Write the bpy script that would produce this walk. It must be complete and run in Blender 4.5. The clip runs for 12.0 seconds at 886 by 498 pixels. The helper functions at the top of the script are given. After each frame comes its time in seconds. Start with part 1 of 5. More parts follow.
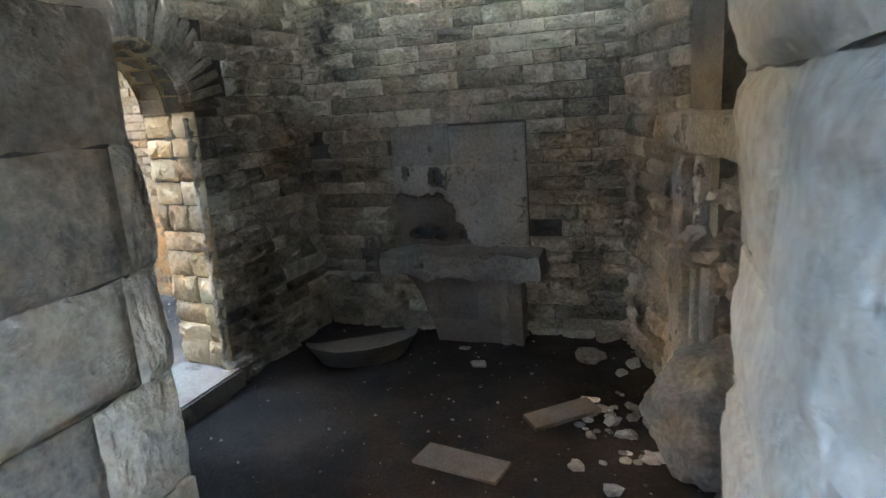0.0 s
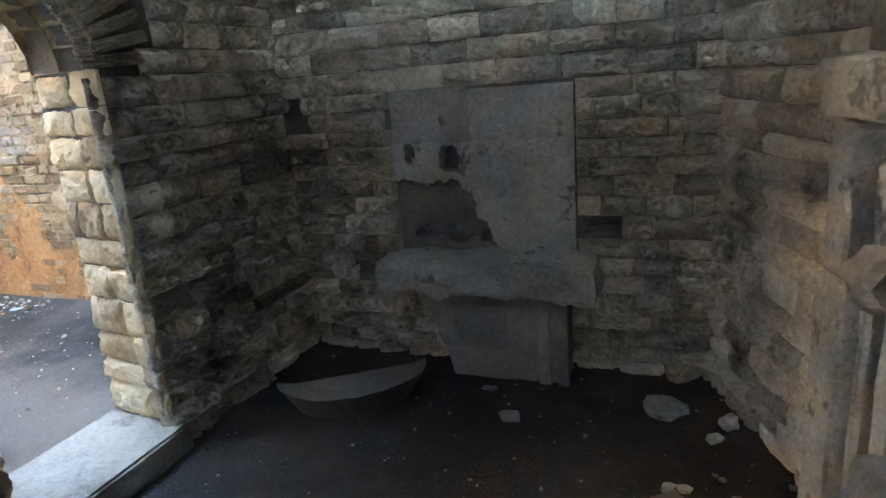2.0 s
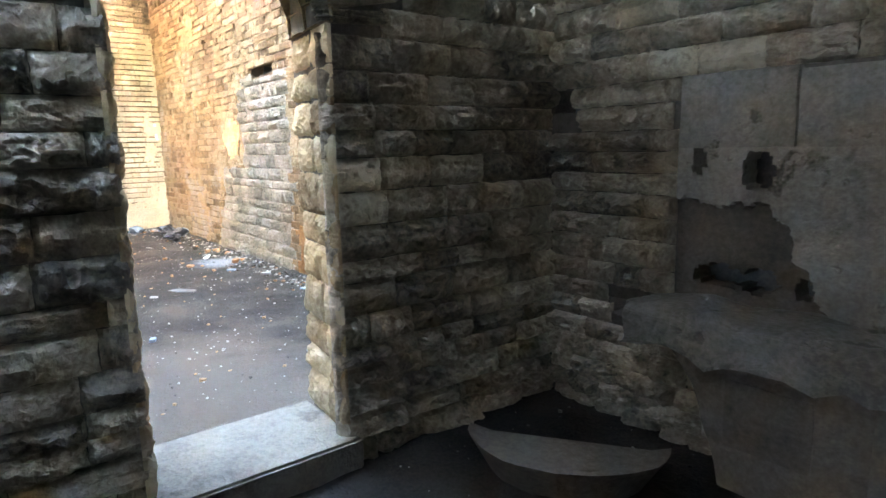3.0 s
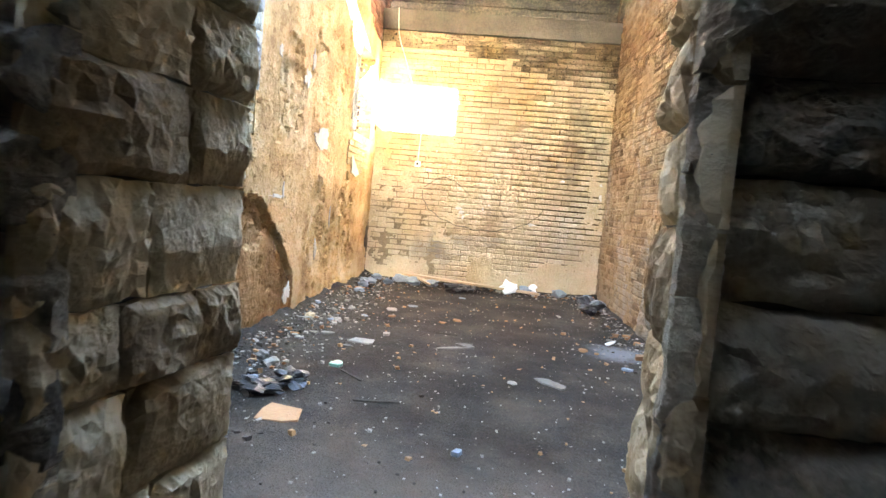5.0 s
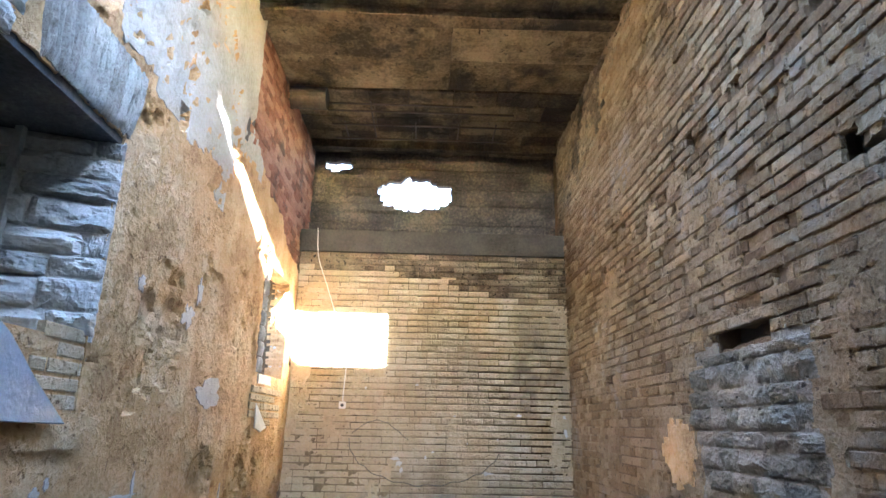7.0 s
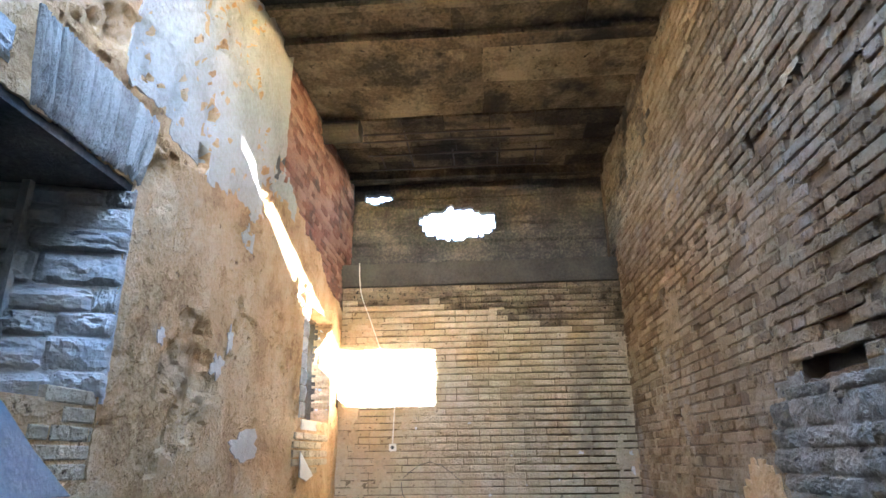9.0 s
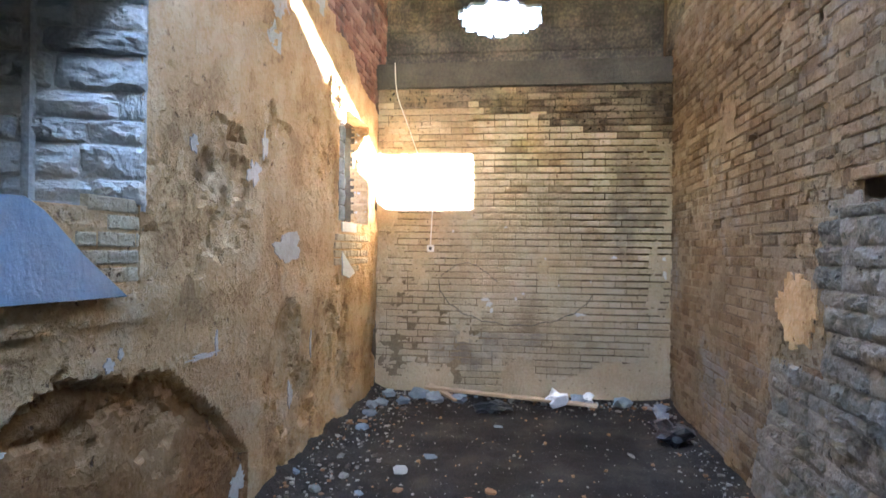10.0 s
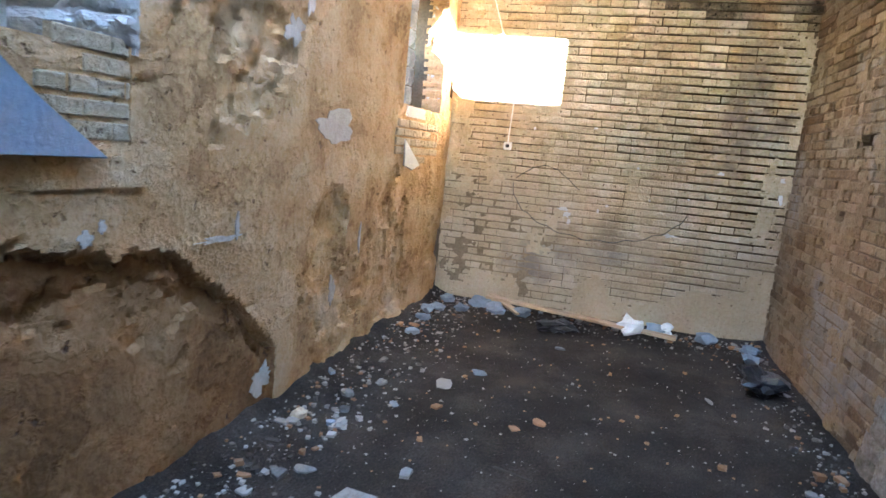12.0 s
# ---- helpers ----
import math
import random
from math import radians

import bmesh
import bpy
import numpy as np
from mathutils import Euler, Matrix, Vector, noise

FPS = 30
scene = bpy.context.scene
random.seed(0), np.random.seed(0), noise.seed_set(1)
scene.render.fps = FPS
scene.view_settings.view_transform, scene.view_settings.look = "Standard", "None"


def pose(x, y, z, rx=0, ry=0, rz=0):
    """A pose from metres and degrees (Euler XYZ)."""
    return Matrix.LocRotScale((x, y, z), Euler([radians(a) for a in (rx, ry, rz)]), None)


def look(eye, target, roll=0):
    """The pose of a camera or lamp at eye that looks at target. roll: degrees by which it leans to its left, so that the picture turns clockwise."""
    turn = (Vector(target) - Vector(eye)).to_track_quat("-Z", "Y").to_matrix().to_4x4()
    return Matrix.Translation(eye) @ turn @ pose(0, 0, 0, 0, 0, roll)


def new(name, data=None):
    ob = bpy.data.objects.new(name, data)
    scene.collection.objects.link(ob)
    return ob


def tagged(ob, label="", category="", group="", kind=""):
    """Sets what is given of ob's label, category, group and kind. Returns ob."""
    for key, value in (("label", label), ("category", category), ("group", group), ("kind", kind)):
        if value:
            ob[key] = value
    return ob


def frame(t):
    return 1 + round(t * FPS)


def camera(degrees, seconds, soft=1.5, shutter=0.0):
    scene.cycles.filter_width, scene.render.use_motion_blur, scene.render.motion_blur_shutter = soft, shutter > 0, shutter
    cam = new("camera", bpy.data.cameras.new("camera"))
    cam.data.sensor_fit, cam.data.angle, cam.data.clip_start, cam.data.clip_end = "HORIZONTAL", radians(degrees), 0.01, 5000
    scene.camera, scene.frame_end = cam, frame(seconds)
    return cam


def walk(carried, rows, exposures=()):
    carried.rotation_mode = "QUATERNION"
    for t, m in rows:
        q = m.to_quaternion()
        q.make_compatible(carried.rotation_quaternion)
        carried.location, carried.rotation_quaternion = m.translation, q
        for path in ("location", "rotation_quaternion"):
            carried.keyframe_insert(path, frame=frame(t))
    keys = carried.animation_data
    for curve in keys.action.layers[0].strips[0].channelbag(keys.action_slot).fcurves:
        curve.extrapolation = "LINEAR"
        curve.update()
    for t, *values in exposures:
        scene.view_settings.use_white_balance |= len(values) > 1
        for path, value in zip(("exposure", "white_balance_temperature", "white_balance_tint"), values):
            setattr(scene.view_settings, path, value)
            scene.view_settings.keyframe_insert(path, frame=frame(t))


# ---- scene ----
cam = camera(72.0, 12.0, shutter=0.15)
PATH = [
    (0, (10.7, -1.029, 1.622), (10.014, 0.792, 1.162), -4.2),
    (0.5, (10.606, -0.634, 1.551), (9.845, 1.185, 1.217), -8.5),
    (1, (10.485, -0.416, 1.612), (9.663, 1.346, 1.142), -4.0),
    (1.5, (10.354, -0.158, 1.646), (9.721, 1.643, 1.048), -5.5),
    (2, (10.289, 0.051, 1.55), (9.563, 1.832, 1.001), -4.8),
    (2.5, (10.476, 0.465, 1.308), (9.166, 1.95, 1.03), -1.3),
    (3, (10.178, 0.831, 1.227), (8.623, 2.042, 0.889), -1.3),
    (3.5, (9.987, 1.158, 1.1), (8.259, 2.107, 0.763), 5.5),
    (3.7, (9.906, 1.405, 1.076), (8.036, 2.058, 0.803), 7.2),
    (5.3, (8.387, 1.735, 1.158), (6.398, 1.575, 1.02), 5.0),
    (5.5, (8.201, 1.706, 1.225), (6.207, 1.596, 1.119), 6.2),
    (6, (7.789, 1.667, 1.236), (5.792, 1.57, 1.224), 6.0),
    (6.5, (7.549, 1.655, 1.348), (5.621, 1.574, 1.873), 3.7),
    (7, (7.352, 1.608, 1.492), (5.432, 1.651, 2.049), 1.2),
    (7.5, (7.11, 1.556, 1.607), (5.222, 1.746, 2.241), 3.4),
    (7.7, (7.046, 1.575, 1.631), (5.176, 1.733, 2.324), 3.3),
    (9.3, (7.066, 1.735, 1.602), (5.16, 1.506, 2.163), -0.5),
    (9.5, (6.99, 1.694, 1.63), (5.044, 1.455, 2.024), 0.2),
    (10, (6.955, 1.724, 1.681), (4.973, 1.456, 1.685), 0.7),
    (10.5, (6.917, 1.714, 1.686), (4.968, 1.45, 1.326), -0.4),
    (11, (6.886, 1.669, 1.646), (4.979, 1.33, 1.148), 2.0),
    (11.5, (6.701, 1.602, 1.578), (4.821, 1.067, 1.153), 3.6),
    (12, (6.313, 1.756, 1.612), (4.407, 1.243, 1.288), 5.5),
]
EXPOSURES = [(0.0, 9.3, 6800, 10), (0.8, 9.4, 6150, 10), (2.0, 9.45, 6400, 10), (3.7, 9.55, 6950, 10), (5.4, 8.05, 6800, 10), (6.5, 7.3, 5650, 10), (9.5, 6.95, 5300, 10), (11.0, 7.25, 6050, 10), (12.0, 7.25, 5500, 10)]
walk(cam, [(t, look(eye, target, roll)) for t, eye, target, roll in PATH], EXPOSURES)

# ---- light: low sun from the east, clear sky ----
SUN_WAY = Vector((-1.0, -0.15, -0.325)).normalized()
world = bpy.data.worlds.new("world")
world.use_nodes = True
scene.world = world
sky = world.node_tree.nodes.new("ShaderNodeTexSky")
sky.sky_type, sky.sun_disc = "NISHITA", False
sky.sun_elevation, sky.sun_rotation = radians(17.8), radians(81.5)
background = world.node_tree.nodes["Background"]
background.inputs["Strength"].default_value = 0.11
world.node_tree.links.new(sky.outputs[0], background.inputs[0])
sun = new("sun", bpy.data.lights.new("sun", "SUN"))
sun.data.energy, sun.data.angle, sun.data.color = 5.0, radians(0.5), (1.0, 0.95, 0.88)
sun.matrix_world = look((0, 0, 0), SUN_WAY)

rng = random.Random(7)


# ---- materials ----
def material(name, colours, size=3.0, fine=40.0, rough=0.9, bump=0.3, vary=0.25, stain=None, stain_size=1.1, stain_at=0.55, piece=True, metal=0.0, pits=0.0, speck=None, speck_size=30.0, speck_at=0.62, dust_and_light=(), flake=0.0):
    """A weathered mineral surface: colours mixed by broad noise, grain, piece-by-piece variation and stains."""
    m = bpy.data.materials.new(name)
    m.use_nodes = True
    t = m.node_tree
    shader = t.nodes["Principled BSDF"]
    shader.inputs["Roughness"].default_value = rough
    shader.inputs["Metallic"].default_value = metal
    if rough > 0.8:
        shader.inputs["Specular IOR Level"].default_value = 0.12
    place = t.nodes.new("ShaderNodeNewGeometry")

    def noisy(scale, detail=6.0, roughness=0.6):
        n = t.nodes.new("ShaderNodeTexNoise")
        n.inputs["Scale"].default_value, n.inputs["Detail"].default_value = scale, detail
        n.inputs["Roughness"].default_value = roughness
        t.links.new(place.outputs["Position"], n.inputs["Vector"])
        return n.outputs["Fac"]

    def maths(op, a, b):
        n = t.nodes.new("ShaderNodeMath")
        n.operation = op
        for socket, v in zip(n.inputs, (a, b)):
            if isinstance(v, (int, float)):
                socket.default_value = v
            else:
                t.links.new(v, socket)
        return n.outputs[0]

    broad, grain = noisy(size), noisy(fine, 8.0, 0.7)
    info = t.nodes.new("ShaderNodeObjectInfo").outputs["Random"] if piece else place.outputs["Random Per Island"]
    fac = maths("ADD", maths("MULTIPLY", broad, 0.72), maths("MULTIPLY", maths("SUBTRACT", grain, 0.24), 0.7))
    fac = maths("ADD", fac, maths("MULTIPLY", maths("SUBTRACT", info, 0.5), vary))
    terraces = None
    if flake:
        s = t.nodes.new("ShaderNodeValToRGB")
        steps = s.color_ramp.elements
        for p, level in ((0.425, 0.0), (0.437, 0.35), (0.53, 0.38), (0.542, 0.68), (0.615, 0.7), (0.63, 1.0)):
            e = steps.new(p)
            e.color = (level, level, level, 1)
        t.links.new(noisy(flake, 9.0, 0.6), s.inputs[0])
        terraces = s.outputs[0]
        fac = maths("ADD", fac, maths("MULTIPLY", maths("SUBTRACT", terraces, 0.4), 0.26))
    ramp = t.nodes.new("ShaderNodeValToRGB")
    els = ramp.color_ramp.elements
    while len(els) < len(colours):
        els.new(0.5)
    for i, (e, c) in enumerate(zip(els, colours)):
        e.position = 0.3 + 0.45 * i / max(1, len(colours) - 1)
        e.color = (*c, 1)
    t.links.new(fac, ramp.inputs[0])
    out = ramp.outputs[0]
    if stain:
        s = t.nodes.new("ShaderNodeValToRGB")
        s.color_ramp.elements[0].position, s.color_ramp.elements[1].position = stain_at, stain_at + 0.12
        t.links.new(noisy(stain_size, 7.0, 0.65), s.inputs[0])
        mix = t.nodes.new("ShaderNodeMix")
        mix.data_type = "RGBA"
        t.links.new(s.outputs[0], mix.inputs[0])
        t.links.new(out, mix.inputs[6])
        mix.inputs[7].default_value = (*stain, 1)
        out = mix.outputs[2]
    dents = None
    if speck:
        s = t.nodes.new("ShaderNodeValToRGB")
        s.color_ramp.elements[0].position, s.color_ramp.elements[1].position = speck_at, speck_at + 0.06
        t.links.new(noisy(speck_size, 4.0, 0.7), s.inputs[0])
        dents = s.outputs[0]
        mix = t.nodes.new("ShaderNodeMix")
        mix.data_type = "RGBA"
        t.links.new(dents, mix.inputs[0])
        t.links.new(out, mix.inputs[6])
        mix.inputs[7].default_value = (*speck, 1)
        out = mix.outputs[2]
    for x, y, radius, much, pale in dust_and_light:
        gap = t.nodes.new("ShaderNodeVectorMath")
        gap.operation = "DISTANCE"
        gap.inputs[1].default_value = (x, y, 0)
        t.links.new(place.outputs["Position"], gap.inputs[0])
        ragged = maths("ADD", maths("MULTIPLY", gap.outputs["Value"], 0.5 / radius), maths("SUBTRACT", noisy(1.2 / radius, 6.0, 0.7), 0.5))
        s = t.nodes.new("ShaderNodeValToRGB")
        s.color_ramp.elements[0].position, s.color_ramp.elements[1].position = 0.22, 0.6
        s.color_ramp.elements[0].color, s.color_ramp.elements[1].color = (much, much, much, 1), (0, 0, 0, 1)
        t.links.new(ragged, s.inputs[0])
        mix = t.nodes.new("ShaderNodeMix")
        mix.data_type = "RGBA"
        t.links.new(s.outputs[0], mix.inputs[0])
        t.links.new(out, mix.inputs[6])
        mix.inputs[7].default_value = (*pale, 1)
        out = mix.outputs[2]
    t.links.new(out, shader.inputs["Base Color"])
    height = maths("ADD", grain, maths("MULTIPLY", noisy(fine * 0.25, 6.0), 1.5))
    if dents:
        height = maths("SUBTRACT", height, maths("MULTIPLY", dents, 1.2))
    if terraces:
        height = maths("ADD", height, maths("MULTIPLY", terraces, 1.6))
    if pits:
        v = t.nodes.new("ShaderNodeTexVoronoi")
        v.inputs["Scale"].default_value = pits
        t.links.new(place.outputs["Position"], v.inputs["Vector"])
        height = maths("ADD", height, v.outputs["Distance"])
    b = t.nodes.new("ShaderNodeBump")
    b.inputs["Strength"].default_value, b.inputs["Distance"].default_value = bump, 0.02
    t.links.new(height, b.inputs["Height"])
    t.links.new(b.outputs[0], shader.inputs["Normal"])
    return m


STONE = material("rock_faced_stone", [(0.11, 0.093, 0.075), (0.26, 0.215, 0.165), (0.44, 0.365, 0.275)], 2.2, 38, bump=0.9, vary=0.26, stain=(0.035, 0.032, 0.031), stain_size=1.5, stain_at=0.57)
STONE_WARM = material("warm_toned_stone", [(0.22, 0.155, 0.095), (0.38, 0.285, 0.175), (0.47, 0.37, 0.245)], 2.2, 35, bump=0.5, vary=0.5, stain=(0.12, 0.08, 0.05), stain_size=2.0, stain_at=0.6)
STONE_RUBBLE = material("grey_brown_rubble_stone", [(0.18, 0.16, 0.13), (0.31, 0.28, 0.235), (0.42, 0.385, 0.33)], 3, 40, bump=0.9, vary=0.2)
STONE_PATCH = material("grey_patch_stone", [(0.12, 0.104, 0.082), (0.215, 0.187, 0.148), (0.32, 0.28, 0.228)], 3, 40, bump=1.0, vary=0.2, speck=(0.06, 0.05, 0.042), speck_size=14, speck_at=0.62)
STONE_GREY = material("pale_grey_stone", [(0.24, 0.24, 0.23), (0.40, 0.39, 0.36), (0.50, 0.47, 0.42)], 3, 40, bump=0.5, vary=0.3)
STONE_CUT = material("smooth_cut_stone", [(0.14, 0.127, 0.11), (0.25, 0.228, 0.198), (0.38, 0.345, 0.30)], 2.5, 45, bump=0.8, vary=0.3, speck=(0.13, 0.118, 0.10), speck_size=5, speck_at=0.60, stain=(0.06, 0.055, 0.05), stain_size=2.2, stain_at=0.6)
DIM_STONE = material("dim_brown_stone", [(0.075, 0.062, 0.05), (0.13, 0.108, 0.085), (0.19, 0.16, 0.125)], 2.5, 45, bump=0.5, vary=0.2, stain=(0.04, 0.035, 0.03), stain_size=2.2, stain_at=0.58)
DARK_STONE = material("dark_grey_stone", [(0.05, 0.05, 0.05), (0.10, 0.10, 0.10), (0.18, 0.17, 0.16)], 3, 40, bump=0.4, vary=0.2)
MORTAR_DARK = material("dark_mortar", [(0.06, 0.054, 0.047), (0.15, 0.133, 0.11)], 5, 50, bump=0.5, vary=0)
WASH = [(0.34, 0.255, 0.155), (0.46, 0.36, 0.23), (0.54, 0.45, 0.32)]
BRICK = material("limewashed_brick", WASH, 1.3, 45, bump=0.9, vary=0.15, stain=(0.26, 0.19, 0.115), stain_size=0.9, stain_at=0.58, speck=(0.16, 0.11, 0.07), speck_size=26, speck_at=0.61)
BRICK_MASS = material("limewashed_brick_mass", WASH, 1.3, 45, bump=0.9, vary=0.2, stain=(0.25, 0.21, 0.165), stain_size=0.8, stain_at=0.54, piece=False, speck=(0.16, 0.11, 0.07), speck_size=26, speck_at=0.61)
WORN = [(0.125, 0.08, 0.042), (0.215, 0.146, 0.082), (0.30, 0.222, 0.14)]
SOOTED = [(0.11, 0.086, 0.058), (0.23, 0.177, 0.113), (0.36, 0.28, 0.18)]
BRICK_SOOT = material("soot_stained_brick", SOOTED, 1.1, 45, bump=1.0, vary=0.3, piece=False, stain=(0.05, 0.042, 0.033), stain_size=1.3, stain_at=0.52, speck=(0.04, 0.033, 0.026), speck_size=24, speck_at=0.58)
BRICK_N = material("weathered_brick", WORN, 1.1, 45, bump=1.0, vary=0.3, stain=(0.27, 0.235, 0.195), stain_size=0.9, stain_at=0.56, speck=(0.10, 0.07, 0.045), speck_size=24, speck_at=0.60)
BRICK_N_MASS = material("weathered_brick_mass", WORN, 1.1, 45, bump=1.0, vary=0.35, stain=(0.27, 0.235, 0.195), stain_size=0.9, stain_at=0.54, piece=False, speck=(0.10, 0.07, 0.045), speck_size=24, speck_at=0.60)
MORTAR_WORN = material("worn_brown_mortar", [(0.10, 0.068, 0.042), (0.22, 0.155, 0.095)], 3, 45, bump=0.8, vary=0)
MORTAR_OCHRE = material("ochre_mortar", [(0.07, 0.05, 0.032), (0.19, 0.14, 0.086)], 3, 45, bump=0.6, vary=0)
SMEAR = material("ochre_mortar_smear", [(0.13, 0.088, 0.048), (0.25, 0.178, 0.102), (0.36, 0.285, 0.19)], 1.4, 40, bump=1.0, vary=0, speck=(0.09, 0.062, 0.04), speck_size=20, speck_at=0.6)
MORTAR_LIME = material("limewashed_mortar", [(0.11, 0.08, 0.047), (0.22, 0.165, 0.1), (0.34, 0.262, 0.165)], 1.6, 40, bump=0.8, vary=0)
STONE_PALE = material("brightened_pale_stone", [(0.36, 0.35, 0.32), (0.54, 0.52, 0.48), (0.64, 0.61, 0.56)], 3, 40, bump=0.6, vary=0.25)
PLASTER = material("ochre_plaster", [(0.33, 0.192, 0.086), (0.50, 0.316, 0.152), (0.57, 0.40, 0.23)], 1.3, 30, bump=0.85, vary=0, stain=(0.53, 0.41, 0.27), stain_size=1.2, stain_at=0.60, speck=(0.26, 0.163, 0.085), speck_size=13, speck_at=0.62, flake=2.6)
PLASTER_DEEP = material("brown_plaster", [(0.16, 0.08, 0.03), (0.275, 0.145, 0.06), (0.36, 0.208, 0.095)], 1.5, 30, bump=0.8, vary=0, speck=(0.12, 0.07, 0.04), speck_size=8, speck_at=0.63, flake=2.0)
PLASTER_SKIM = material("limewash_skim", [(0.36, 0.265, 0.155), (0.47, 0.36, 0.225), (0.54, 0.44, 0.30)], 1.4, 34, bump=0.8, vary=0, speck=(0.2, 0.14, 0.085), speck_size=22, speck_at=0.62)
WHITE_PLASTER = material("white_plaster", [(0.52, 0.50, 0.46), (0.68, 0.65, 0.60)], 6, 40, bump=0.3, vary=0)
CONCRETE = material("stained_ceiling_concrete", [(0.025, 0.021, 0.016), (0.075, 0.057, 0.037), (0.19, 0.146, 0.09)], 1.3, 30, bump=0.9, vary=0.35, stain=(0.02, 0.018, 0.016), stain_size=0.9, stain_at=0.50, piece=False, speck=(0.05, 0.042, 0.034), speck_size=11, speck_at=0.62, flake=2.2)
DARK_WALL = material("near_black_wall", [(0.018, 0.018, 0.02), (0.055, 0.05, 0.046), (0.15, 0.126, 0.096)], 1.6, 30, bump=0.7, vary=0)
COPING = material("dirty_concrete_band", [(0.032, 0.029, 0.026), (0.085, 0.074, 0.06)], 2.5, 30, bump=0.4, vary=0.2)
# First pale spot is ash dust; the second paints the skylit floor near the arch.
EARTH = material("packed_dirty_earth", [(0.013, 0.011, 0.0093), (0.036, 0.030, 0.0245), (0.10, 0.081, 0.063)], 1.6, 85, bump=1.0, vary=0, stain=(0.085, 0.063, 0.046), stain_size=1.1, stain_at=0.58, speck=(0.17, 0.15, 0.13), speck_size=42, speck_at=0.655, dust_and_light=((3.43, 2.94, 0.3, 0.85, (0.20, 0.21, 0.225)), (7.0, 1.5, 1.2, 0.55, (0.19, 0.15, 0.115))))
# Near-black earth: the deep shade low in the small room is in its colour.
EARTH_DARK = material("shade_dark_earth", [(0.009, 0.007, 0.006), (0.022, 0.017, 0.013), (0.05, 0.038, 0.028)], 2.0, 60, bump=0.8, vary=0)
SLATE = material("blue_grey_slate", [(0.105, 0.148, 0.19), (0.175, 0.225, 0.275)], 3, 30, rough=0.55, bump=0.3, vary=0)


# ---- helpers ----
def mesh_object(name, verts, faces, mat, parent=None, smooth=False):
    data = bpy.data.meshes.new(name)
    data.from_pydata([tuple(v) for v in verts], [], faces)
    data.update()
    data.materials.append(mat)
    if smooth:
        data.polygons.foreach_set("use_smooth", [True] * len(data.polygons))
    ob = new(name, data)
    ob.parent = parent
    return ob


def part(name, bm, mat, parent=None, label="", smooth=False):
    data = bpy.data.meshes.new(name)
    bmesh.ops.recalc_face_normals(bm, faces=bm.faces)
    bm.to_mesh(data)
    bm.free()
    data.materials.append(mat)
    if smooth:
        data.polygons.foreach_set("use_smooth", [True] * len(data.polygons))
    ob = new(name, data)
    ob.parent = parent
    return tagged(ob, label)


def add_box(bm, x0, x1, y0, y1, z0, z1):
    return bmesh.ops.create_cube(bm, size=1.0, matrix=Matrix.Translation(((x0 + x1) / 2, (y0 + y1) / 2, (z0 + z1) / 2)) @ Matrix.Diagonal((x1 - x0, y1 - y0, z1 - z0, 1)))["verts"]


def boxes(name, specs, mat, parent=None, label=""):
    bm = bmesh.new()
    for s in specs:
        add_box(bm, *s)
    return part(name, bm, mat, parent, label)


def structure(ob, label, category):
    return tagged(ob, label, category, kind="structure")


def fbm(x, y, z, s, octaves=3):
    return noise.fractal(Vector((x * s, y * s, z * s)), 1.0, 2.0, octaves, noise_basis="PERLIN_ORIGINAL")


def wall_frame(origin, normal):
    n = Vector(normal).normalized()
    y = -n
    x = y.cross(Vector((0, 0, 1)))
    m = Matrix((x, y, Vector((0, 0, 1)))).transposed().to_4x4()
    m.translation = origin
    return m


